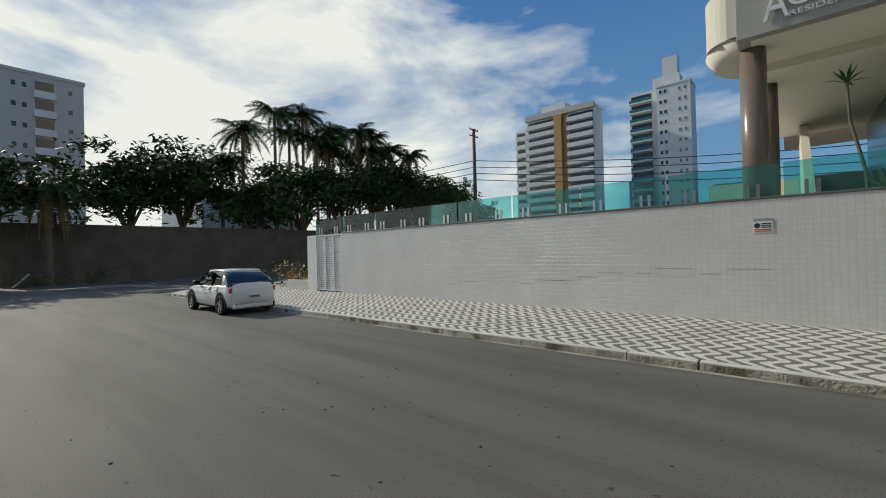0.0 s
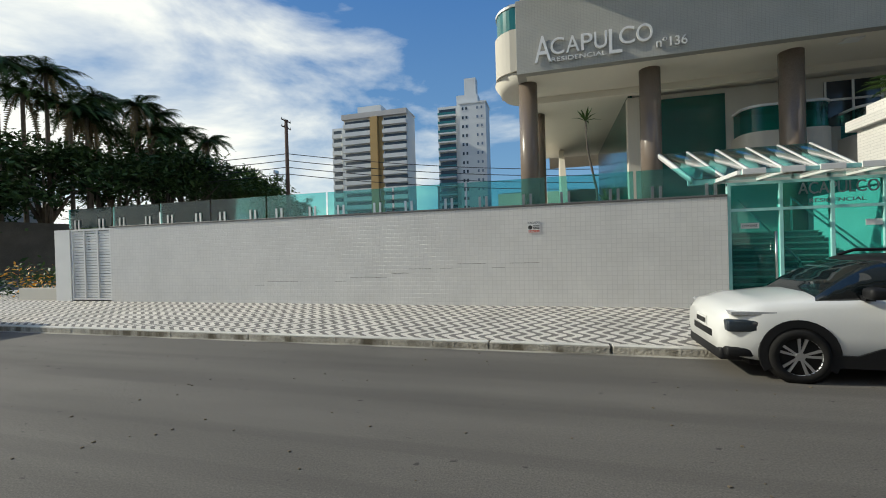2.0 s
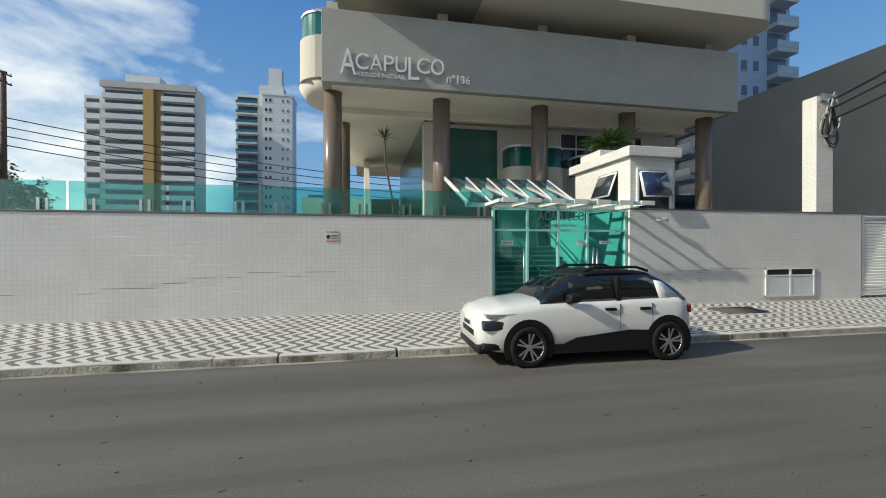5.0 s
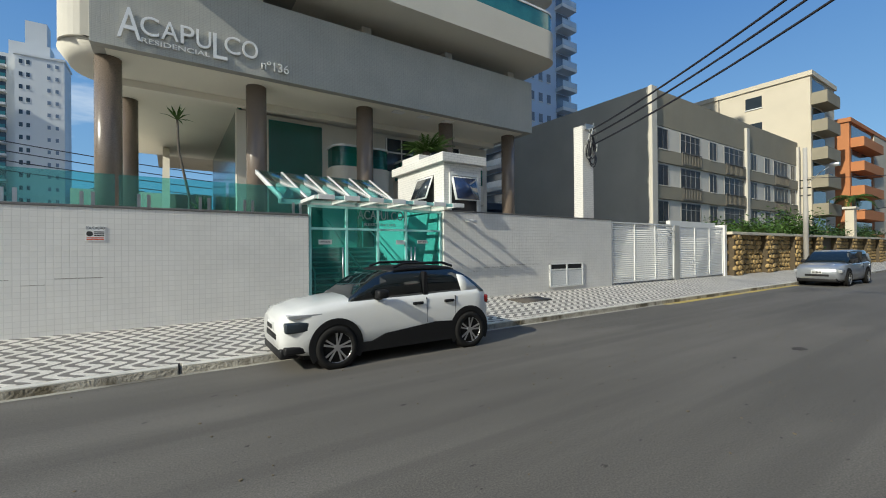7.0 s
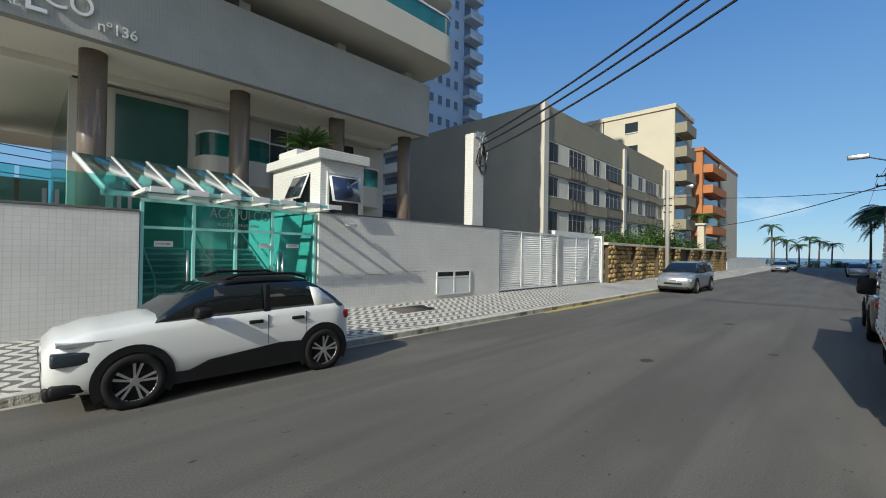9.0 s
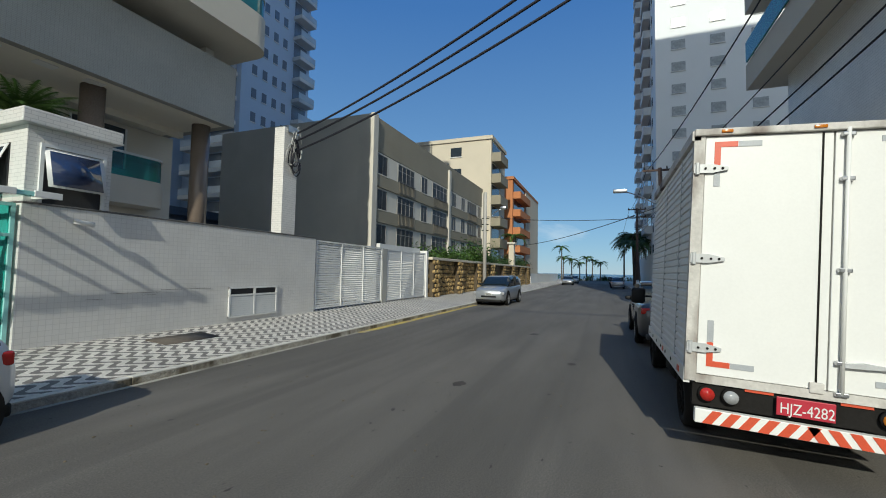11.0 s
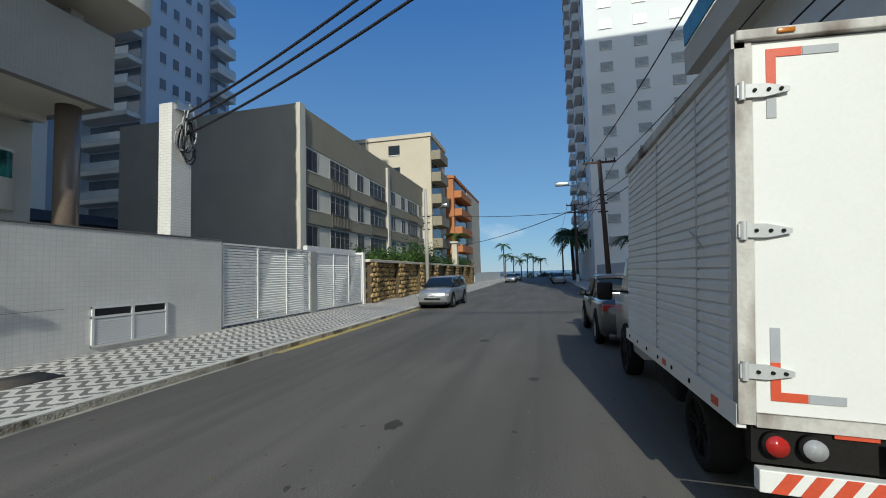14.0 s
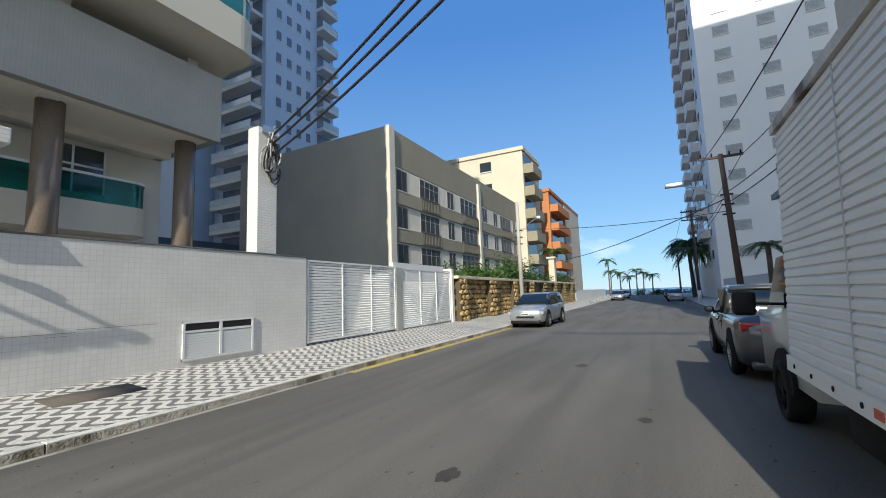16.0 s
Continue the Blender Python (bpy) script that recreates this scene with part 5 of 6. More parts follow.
    for z in (Z0 + 0.3, Z0 + 1.15, Z0 + 2.0, Z1 - 0.1, Z0 + 0.02):
        part("bar_guide", box(X0 - 0.035, X0 + 0.011, ym - 0.14, ym - 0.04, z - 0.02, z + 0.02, 0.008), STEEL, t)
    part("door_handle", prism([(ym - 0.1, Z0 + 0.30), (ym - 0.25, Z0 + 0.325), (ym - 0.42, Z0 + 0.31), (ym - 0.42, Z0 + 0.285), (ym - 0.25, Z0 + 0.275), (ym - 0.1, Z0 + 0.27)], "x", X0 - 0.04, X0 + 0.011), GALV, t)
    part("hasp", box(X0 - 0.02, X0 + 0.011, ym + 0.03, ym + 0.14, Z0 + 0.0, Z0 + 0.1, 0.01), RUST, t)
    for y in (Y1 - 0.28, (Y0 + Y1) / 2, Y0 + 0.28):
        part("marker_lamp", smooth(box(X0 - 0.045, X0 - 0.031, y - 0.05, y + 0.05, Z1 - 0.04, Z1 - 0.008, 0.006)), AMBER, t)
    # bumper and lamps
    part("light_bar", box(X0 + 0.031, X0 + 0.1, Y0 + 0.05, Y1 - 0.08, 0.62, 0.88), CHASSIS, t)
    bump = part("bumper", box(X0 - 0.03, X0 + 0.05, Y0 + 0.18, Y1 - 0.1, 0.46, 0.60, 0.008), TRUCK_WHITE, t, "red and white striped bumper")
    n = 11
    for i in range(n):
        y = Y1 - 0.16 - i * (Y1 - Y0 - 0.36) / n
        s = -1 if i < n / 2 else 1
        part("stripe", prism([(y, 0.465), (y - 0.085, 0.465), (y - 0.085 + s * 0.09, 0.595), (y + s * 0.09, 0.595)], "x", X0 - 0.035, X0 - 0.031), RED, bump)
    for y, c in ((Y1 - 0.2, RED_LENS), (Y1 - 0.40, LAMP_GLASS), (Y0 + 0.46, AMBER), (Y0 + 0.27, RED_LENS)):
        l = part("rear_lamp", smooth(rod((X0 - 0.04, y, 0.75), (X0 + 0.03, y, 0.75), 0.062, seg=24)), c, t)
        part("lamp_ring", smooth(rod((X0 - 0.02, y, 0.75), (X0 + 0.03, y, 0.75), 0.076, seg=24)), CHASSIS, l)
    pl = part("number_plate", box(X0 - 0.035, X0 - 0.02, -1.77, -1.33, 0.66, 0.83, 0.006), mat("red_plate_enamel", (0.45, 0.03, 0.05), 0.4, 0.05, 4, 40, 0), t, "red number plate with white characters")
    text_part("plate_text", "HJZ-4282", 0.14, 0.002, pose(X0 - 0.038, -1.36, 0.685, 90, 0, -90), PAPER, pl, width=0.4)
    for y in (-1.12, -1.85):
        part("tape", box(X0 + 0.012, X0 + 0.019, y - 0.2, y + 0.03, 0.82, 0.87), RED, t)
    # chassis, wheels, cab
    part("chassis", box(X0 + 0.15, 15.2, -2.0, -1.1, 0.55, 0.85), CHASSIS, t)
    part("fuel_tank", smooth(box(11.0, 11.9, -1.1, -0.75, 0.42, 0.82, 0.06)), CHASSIS, t)
    for x in (10.4, 14.0):
        for y, s in ((-0.80, 1), (-2.42, -1)):
            # Hubs take the chassis black: the shadow under the truck, put into colour.
            wheel(t, x, y, 0.37, 0.26, s, CHASSIS)
    cab = part("cab", loft([[(x, -2.3, 0.5), (x, -2.35, 1.35), (x, -2.15 + dy, zt), (x, -0.98 - dy, zt), (x, -0.78, 1.35), (x, -0.83, 0.5)] for x, zt, dy in ((12.85, 2.2, 0), (13.9, 2.2, 0), (14.7, 1.5, -0.1), (15.1, 1.2, -0.1), (15.2, 1.0, -0.1))]), CAR_WHITE, t, "white truck cab")
    part("side_window", prism([(13.1, 1.42), (14.5, 1.42), (13.95, 2.05), (13.1, 2.08)], "y", -0.86, -0.775), CAR_GLASS, cab)
    part("door_handle", box(13.0, 13.12, -0.79, -0.765, 1.18, 1.32, 0.01), PLASTIC, cab)
    part("fender", prism([(14.0 + 0.5 * math.cos(radians(a)), 0.4 + 0.5 * math.sin(radians(a))) for a in range(0, 181, 12)], "y", -0.82, -0.772), CHASSIS, cab)
    mir = part("mirror", smooth(box(14.35, 14.47, -0.62, -0.34, 1.28, 1.62, 0.05)), PLASTIC, cab)
    part("mirror_arm", rod((14.35, -0.8, 1.45), (14.4, -0.55, 1.45), 0.02, seg=8), PLASTIC, mir)
    # the body leans on its springs towards the gutter
    lean = Matrix.Translation((0, Y1 + 0.10, 0)) @ Matrix.Rotation(radians(2.8), 4, "X") @ Matrix.Translation((0, -Y1, 0))
    for c in t.children:
        if not c.name.startswith("tyre"):
            c.matrix_basis = lean @ c.matrix_basis


truck()


STEP_STONE = mat("pale_step_stone", (0.34, 0.33, 0.30), 0.5, 0.15, 3, 60, 0.05)


# ---- entrance: glass doors, canopy, stairs, guard booth ----
def entrance():
    y = WY + 0.12
    t = thing("glass_entrance", 6.3, y, 0.36, "green glass entrance screen with double doors and steel handles", "door")
    xs = (4.40, 5.35, 6.24, 7.11, 8.28)
    for a, b in zip(xs, xs[1:]):
        p = part("pane", box(a + 0.03, b - 0.03, y, y + 0.012, 0.38, 2.96), GREEN_GLASS, t, "green tinted glass pane")
        p.visible_shadow = False
    for x in xs:
        part("mullion", box(x - 0.03, x + 0.03, y - 0.05, y + 0.05, 0.36, 3.0), GREEN_EDGE, t)
    for z in (2.42, 2.98):
        part("rail", box(4.37, 8.31, y - 0.053, y + 0.053, z - 0.03, z + 0.03), GREEN_EDGE, t)
    for x in (5.22, 7.24, 7.36):
        part("door_handle", smooth(rod((x, y - 0.1, 0.75), (x, y - 0.1, 1.95), 0.022, seg=10)), STEEL, t)
    for x in (4.62, 7.5, 6.8):
        sg = part("door_sign", box(x, x + 0.34, y - 0.012, y - 0.002, 2.02 + (0.03 if x > 7 else 0), 2.14), PAPER, t)
        if x > 7 or x < 5:
            text_part("sign_text", "EMPURRE", 0.07, 0.001, pose(x + 0.03, y - 0.0135, 2.055 + (0.02 if x > 7 else 0), 90, 0, 0), INK, sg, width=0.27)
    # name lettering on the glass
    text_part("name_lettering", "ACAPULCO", 0.34, 0.01, pose(5.66, y - 0.03, 2.70, 90, 0, 0), STEEL, t, "metal lettering on the entrance glass", width=1.36)
    text_part("name_lettering", "RESIDENCIAL", 0.11, 0.008, pose(5.85, y - 0.03, 2.52, 90, 0, 0), STEEL, t, width=0.95)
    # canopy
    c = thing("glass_canopy", 6.3, 10.6, 3.0, "green glass canopy on white sloping ribs over the entrance", "canopy")
    for i in range(6):
        x = 4.36 + i * 0.83
        xb = 3.45 + i * 0.66
        xa = xb + 0.42
        part("rib", loft([[(xb - 0.03, 12.0, 3.96), (xb + 0.03, 12.0, 3.96), (xb + 0.03, 12.0, 4.08), (xb - 0.03, 12.0, 4.08)], [(xa - 0.03, 10.9, 3.12), (xa + 0.03, 10.9, 3.12), (xa + 0.03, 10.9, 3.26), (xa - 0.03, 10.9, 3.26)]]), WHITE_METAL, c)
        part("beam", box(x - 0.03, x + 0.03, 9.66, 10.9, 3.10, 3.18), WHITE_METAL, c)
        if i < 5:
            part("pane", loft([[(xb + 0.035, 12.0, 4.05), (xb + 0.625, 12.0, 4.05), (xb + 0.625, 12.0, 4.06), (xb + 0.035, 12.0, 4.06)], [(xa + 0.035, 10.9, 3.22), (xa + 0.625, 10.9, 3.22), (xa + 0.625, 10.9, 3.23), (xa + 0.035, 10.9, 3.23)]]), GREEN_CLEAR, c)
            q = part("front_pane", box(x + 0.035, x + 0.795, 9.66, 10.9, 3.145, 3.157), GREEN_CLEAR, c)
            q.visible_shadow = False
            part("glass_edge", box(x + 0.035, x + 0.795, 9.64, 9.659, 3.09, 3.18), GREEN_EDGE, q)
    for i in range(7):
        xe = 4.40 + i * 0.645
        part("beam_end", box(xe, xe + 0.40, 9.58, 9.639, 3.085, 3.20, 0.006), WHITE_METAL, c)
        if i < 6:
            part("edge_clip", box(xe + 0.402, xe + 0.643, 9.60, 9.639, 3.10, 3.17), GREEN_EDGE, c)
    part("header", box(3.8, 8.3, 10.91, 10.98, 3.08, 3.2), WHITE_METAL, c)
    # inner stairs
    s = thing("entrance_stairs", 6.3, 13, 0.3, "flight of steps behind the entrance glass, pale treads over shade-dark fronts", "stairs")
    for i in range(10):
        # Slate-dark step bodies put the stairwell's shade into the colour.
        part("step", box(4.45, 8.2, 11.9 + i * 0.3, 14.98, 0.0 if i == 0 else 0.3 + i * 0.17 + 0.001, 0.3 + (i + 1) * 0.17 - 0.04, 0.004), SLATE, s)
        part("tread", box(4.44, 8.21, 11.87 + i * 0.3, 12.2 + i * 0.3, 0.3 + (i + 1) * 0.17 - 0.039, 0.3 + (i + 1) * 0.17, 0.006), STEP_STONE, s, "pale stone tread")
    part("landing", box(4.38, 8.3, WY + 0.3, 11.89, -0.05, 0.34), CONCRETE, s)
    for x in (4.9, 6.3, 7.7):
        part("handrail", sweep([(x, 11.6, 0.3), (x, 11.6, 1.25), (x, 14.9, 3.0), (x, 14.9, 2.0)], 0.025, 8), STEEL, s)
    # side walls
    solid("entrance_wall", box(4.345, 4.37, WY + 0.26, 15.0, -0.05, 2.7), GREEN_DEEP, "green glass side wall of the entrance", "wall", "structure")
    solid("entrance_wall_2", box(8.31, 8.36, WY + 0.3, 15.0, -0.05, 3.0), TILE, "white tiled side wall of the entrance", "wall", "structure")
    # booth
    b = thing("guard_booth", 9.1, 11, 3.0, "white tiled guard booth above the wall with tilted windows", "booth")
    part("wall", box(8.37, 9.78, WY - 0.006, 13.2, 3.062, 4.5), TILE_WHITE, b)
    part("roof", box(8.22, 9.9, WY - 0.16, 13.4, 4.502, 4.78, 0.02), TILE_WHITE, b)
    part("window_recess", box(8.60, 9.62, WY - 0.012, WY - 0.0065, 3.06, 4.15), DARK, b)
    for a, c2 in ((8.56, 8.62), (9.60, 9.66)):
        part("window_frame", box(a, c2, WY - 0.05, WY - 0.007, 3.06, 4.2), WHITE_METAL, b)
    part("window_frame", box(8.56, 9.66, WY - 0.051, WY - 0.0072, 4.14, 4.2), WHITE_METAL, b)
    sash = part("sash", loft([[(8.62, WY - 0.03, 4.13), (9.6, WY - 0.03, 4.13), (9.6, WY - 0.0125, 4.13), (8.62, WY - 0.0125, 4.13)], [(8.62, WY - 0.25, 3.36), (9.6, WY - 0.25, 3.36), (9.6, WY - 0.23, 3.36), (8.62, WY - 0.23, 3.36)]]), WHITE_METAL, b, "tilted-out window sash")
    part("pane", loft([[(8.69, WY - 0.045, 4.08), (9.53, WY - 0.045, 4.08), (9.53, WY - 0.04, 4.08), (8.69, WY - 0.04, 4.08)], [(8.69, WY - 0.255, 3.40), (9.53, WY - 0.255, 3.40), (9.53, WY - 0.245, 3.40), (8.69, WY - 0.245, 3.40)]]), mat("blue_tinted_pane", (0.02, 0.035, 0.09), 0.06, 0.2, 2, 20, 0, spec=0.8), sash)
    part("window_recess", box(8.355, 8.366, 10.75, 11.75, 3.2, 4.2), DARK, b)
    sash = part("sash", loft([[(8.35, 10.75, 4.18), (8.35, 11.75, 4.18), (8.33, 11.75, 4.18), (8.33, 10.75, 4.18)], [(8.08, 10.75, 3.45), (8.08, 11.75, 3.45), (8.06, 11.75, 3.45), (8.06, 10.75, 3.45)]]), WHITE_METAL, b, "tilted-out window sash")
    part("pane", loft([[(8.320, 10.82, 4.12), (8.320, 11.68, 4.12), (8.305, 11.68, 4.12), (8.305, 10.82, 4.12)], [(8.072, 10.82, 3.5), (8.072, 11.68, 3.5), (8.055, 11.68, 3.5), (8.055, 10.82, 3.5)]]), WINDOW, sash)
    cm = thing("security_camera", 9.2, WY - 0.1, 2.75, "small white security camera bolted to the wall", "camera")
    part("bracket", box(9.15, 9.22, WY - 0.12, WY - 0.002, 2.72, 2.8), WHITE, cm)
    part("housing", smooth(rod((9.1, WY - 0.16, 2.76), (9.42, WY - 0.2, 2.72), 0.05, seg=14)), WHITE, cm)


entrance()


def glass_rail():
    """Low green glass balustrade with steel posts on the wall."""
    t = thing("glass_balustrade", -5, WY + 0.2, WT + 0.05, "green glass balustrade with paired steel clamps on the wall", "railing")
    x = -15.4
    i = 0
    while x < 4.2:
        x1 = min(x + 1.98, 4.25)
        p = part("pane", box(x + 0.02, x1 - 0.02, WY + 0.31, WY + 0.322, WT + 0.06, WT + 0.72), GREEN_CLEAR, t, "green tinted glass panel")
        p.visible_shadow = False
        for dx in (0.35, 0.52, 1.45, 1.62):
            if x + dx < x1:
                part("clamp", box(x + dx - 0.03, x + dx + 0.03, WY + 0.28, WY + 0.309, WT + 0.0, WT + 0.34), STEEL, t)
        x += 2.0
    # second run at the terrace's rear
    t = thing("glass_balustrade", -5, 29, 2.0, "green glass balustrade at the terrace's far edge", "railing")
    for k in range(8):
        p = part("pane", box(-15 + k * 1.6, -13.45 + k * 1.6, 28.5, 28.512, 2.1, 4.2), GREEN_CLEAR, t)
        p.visible_shadow = False
        part("clamp", box(-14.9 + k * 1.6, -14.8 + k * 1.6, 28.4, 28.49, 1.99, 3.0), STEEL, t)


glass_rail()

# name sign on the fascia
sign = thing("building_sign", 3, FY, 8, "raised metal lettering with the building's name on grey tiles", "sign")
y = FY - 0.06
def letter(ch, x, z, h, w):
    text_part("letter", ch, h * 1.38, 0.03, pose(x, y, z, 90, 0, 0), SIGN_METAL, sign, width=w)
letter("A", 0.26, 8.02, 0.95, 0.56)
x = 0.80
for ch, w in (("C", 0.45), ("A", 0.43), ("P", 0.36), ("U", 0.40)):
    letter(ch, x, 8.24, 0.58, w)
    x += w + 0.055
letter("L", x, 8.0, 0.85, 0.40)
x += 0.32
for ch, w in (("C", 0.46), ("O", 0.48)):
    letter(ch, x, 8.26, 0.58, w)
    x += w + 0.055
text_part("small_lettering", "RESIDENCIAL", 0.2, 0.02, pose(0.82, y, 8.0, 90, 0, 0), SIGN_METAL, sign, width=1.75)
text_part("number", "n\u00ba136", 0.42, 0.03, pose(4.08, y, 8.0, 90, 0, 0), SIGN_METAL, sign, width=0.88)

pq = thing("wall_plaque", 0.3, WY, 2.2, "small white notice plaque on the tiled wall", "sign")
part("plate", box(0.14, 0.44, WY - 0.012, WY - 0.001, 2.08, 2.36), PAPER, pq)
text_part("heading", "EDUCA\u00c7\u00c3O", 0.07, 0.001, pose(0.15, WY - 0.0135, 2.305, 90, 0, 0), INK, pq, width=0.28)
for z, x0, m in ((2.255, 0.27, INK), (2.22, 0.27, INK), (2.185, 0.27, INK), (2.14, 0.16, RED), (2.11, 0.16, RED)):
    part("text_bar", box(x0, 0.42, WY - 0.0145, WY - 0.0125, z - 0.012, z + 0.006), m, pq)
part("pictogram", rod((0.205, WY - 0.0145, 2.215), (0.205, WY - 0.0125, 2.215), 0.05, seg=18), INK, pq)

dc = thing("drain_cover", 10.9, 9.2, 0.29, "rusty iron drain cover set in the mosaic pavement", "drain cover")
sl = (PZ1 - PZ0) / (WY - KY)
part("plate", loft([[(10.25, yy, PZ0 + (yy - KY) * sl + 0.008), (11.55, yy, PZ0 + (yy - KY) * sl + 0.008), (11.55, yy, PZ0 + (yy - KY) * sl - 0.03), (10.25, yy, PZ0 + (yy - KY) * sl - 0.03)] for yy in (8.85, 9.5)]), mat("rusty_iron", (0.10, 0.085, 0.07), 0.8, 0.3, 5, 60, 0.4), dc)
for x, yy, rr in ((10.95, 2.56, 0.16), (17.3, 2.3, 0.2), (13.4, 0.9, 0.13)):
    bm = bmesh.new()
    rim = [(2 * math.pi * k / 22, rr * random.uniform(0.62, 1.05)) for k in range(22)]
    bm.faces.new([bm.verts.new((x + 1.2 * q * math.cos(a), yy + 0.75 * q * math.sin(a), 0.004)) for a, q in rim])
    solid("tar_patch", bm, mat("tar", (0.05, 0.042, 0.036), 0.8, 0.2, 5, 60, 0.3), "dark tar patch on the asphalt", "road patch", group="tar patches")

for k, (x0, x1, z) in enumerate(((-3.4, -2.9, 1.15), (-2.9, -2.3, 1.26), (-1.6, -0.9, 1.37), (-4.6, -3.8, 1.05), (-0.3, 0.4, 1.37), (9.9, 11.0, 1.28), (11.0, 12.4, 1.33), (-7.2, -6.2, 0.95))):
    c = thing("wall_crack", x0, WY, z, "thin dark crack in the wall's tile joints", "crack", "tile joint cracks")
    part("gap", box(x0, x1, WY - 0.003, WY + 0.004, z, z + 0.006), STONE_JOINT, c)
    part("gap", box(x0 - 0.45, x0 - 0.12, WY - 0.003, WY + 0.004, z - 0.105, z - 0.100), STONE_JOINT, c)
random.seed(11)
pm = mesh_of("pebble", box(-0.012, 0.012, -0.009, 0.009, 0, 0.01, 0.003), SOIL)
grit = thing("loose_grit", 3, 4, 0, "scattered brown grit and leaf litter on the asphalt", "grit", kind="stuff")
for i in range(240):
    share("pebble", pm, grit, pose(random.uniform(-6, 16), random.uniform(0.5, 7.1), 0.0, 0, 0, random.uniform(0, 180)) @ Matrix.Scale(random.uniform(0.4, 1.3), 4))


# ---- plants ----
def leaf_quads(bm, c, n, spread, size, flat=0.6, rnd=random):
    """A clump of small leaves round c."""
    for _ in range(n):
        d = Vector((rnd.gauss(0, 1), rnd.gauss(0, 1), rnd.gauss(0, flat)))
        p = Vector(c) + d * spread * 0.5
        s = size * rnd.uniform(0.6, 1.4)
        u = Vector((rnd.uniform(-1, 1), rnd.uniform(-1, 1), rnd.uniform(-0.6, 0.6))).normalized()
        v = u.cross(Vector((rnd.uniform(-1, 1), rnd.uniform(-1, 1), 1))).normalized() * 0.45
        bm.faces.new([bm.verts.new(p + q * s) for q in (-u, v * 0.9, u, -v * 0.9)])


def tree(name, x, y, h, r, seed, label, leaf=LEAF_DARK, clumps=60, per=42, size=0.30, flat=0.5, open_=0.35):
    rnd = random.Random(seed)
    t = thing(name, x, y, 0, label, "tree")
    fork = h * rnd.uniform(0.28, 0.4)
    part("trunk", sweep([(x, y, -0.1), (x + rnd.uniform(-0.2, 0.2), y + rnd.uniform(-0.2, 0.2), fork * 0.5), (x + rnd.uniform(-0.3, 0.3), y + rnd.uniform(-0.3, 0.3), fork)], [h * 0.035, h * 0.028, h * 0.024], 8), BARK, t)
    bm = bmesh.new()
    for i in range(9):
        a = 2 * math.pi * i / 9 + rnd.uniform(-0.3, 0.3)
        rr = r * rnd.uniform(0.4, 0.85)
        tip = Vector((x + rr * math.cos(a), y + rr * math.sin(a), h * rnd.uniform(0.62, 0.9)))
        mid = Vector((x + rr * 0.45 * math.cos(a), y + rr * 0.45 * math.sin(a), fork + (tip.z - fork) * 0.6))
        part("limb", sweep([(x, y, fork - 0.1), mid, tip], [h * 0.016, h * 0.010, h * 0.003], 5), BARK, t)
        for _ in range(clumps // 9):
            q = tip + Vector((rnd.gauss(0, 1), rnd.gauss(0, 1), rnd.gauss(0, flat))) * r * open_
            leaf_quads(bm, q, per, r * 0.24, size, 0.55, rnd)
    part("crown", bm, leaf, t)
    return t


def frond(bm, base, yaw, length, rise, droop, width, n=12, rnd=random):
    """One feather leaf: a bent rib with paired leaflets."""
    d = Vector((math.cos(yaw), math.sin(yaw), 0))
    side = Vector((-d.y, d.x, 0))
    pts = []
    for i in range(n + 1):
        u = i / n
        pts.append(Vector(base) + d * length * (u - 0.12 * u * u) + Vector((0, 0, rise * u - droop * u * u)))
    for i in range(n):
        a, b = pts[i], pts[i + 1]
        w = width * (math.sin(math.pi * min(1, (i + 1) / n * 0.9 + 0.08))) + 0.03
        k = 0.02 + 0.004 * length
        bm.faces.new([bm.verts.new(p) for p in (a - side * k, b - side * k * 0.8, b + side * k * 0.8, a + side * k)])
        for s in (-1, 1):
            for q in (0.1, 0.35, 0.6, 0.85):
                o = a.lerp(b, q)
                tip = o + side * s * w + d * w * 0.45 - Vector((0, 0, w * rnd.uniform(0.25, 0.6)))
                e = (b - a) * 0.26
                bm.faces.new([bm.verts.new(p) for p in (o, o + e, tip)])


def palm(x, y, h, label, z0=-0.05, fronds=15, length=2.8, seed=1, lean=0.0, leaf=LEAF_DARK, name="palm_tree", r=0.16, dead=0, group="", rise=1.6):
    rnd = random.Random(seed)
    t = thing(name, x, y, z0, label, "palm", group)
    top = Vector((x + lean, y + lean * 0.4, z0 + h))
    pts = [Vector((x, y, z0)).lerp(top, q) + Vector((lean * 0.2 * math.sin(q * 3.1), 0, 0)) for q in (0, 0.25, 0.5, 0.75, 1)]
    part("trunk", sweep(pts, [r * 1.25, r, r * 0.9, r * 0.85, r * 0.8], 9), BARK, t)
    bm = bmesh.new()
    for i in range(fronds):
        up = rnd.uniform(0.15, 1.25)
        frond(bm, top, 2 * math.pi * i / fronds * 2.4 + rnd.uniform(-0.2, 0.2), length * rnd.uniform(0.8, 1.1), length * 0.33 * rise * up, length * rnd.uniform(0.55, 0.85), length * 0.2, 12, rnd)
    part("crown", bm, leaf, t)
    if dead:
        bm = bmesh.new()
        for i in range(dead):
            frond(bm, top, rnd.uniform(0, 6.28), length * 0.5, 0.1, length * 1.3, length * 0.12, 8, rnd)
        part("dead_fronds", bm, LEAF_DRY, t)
    return t


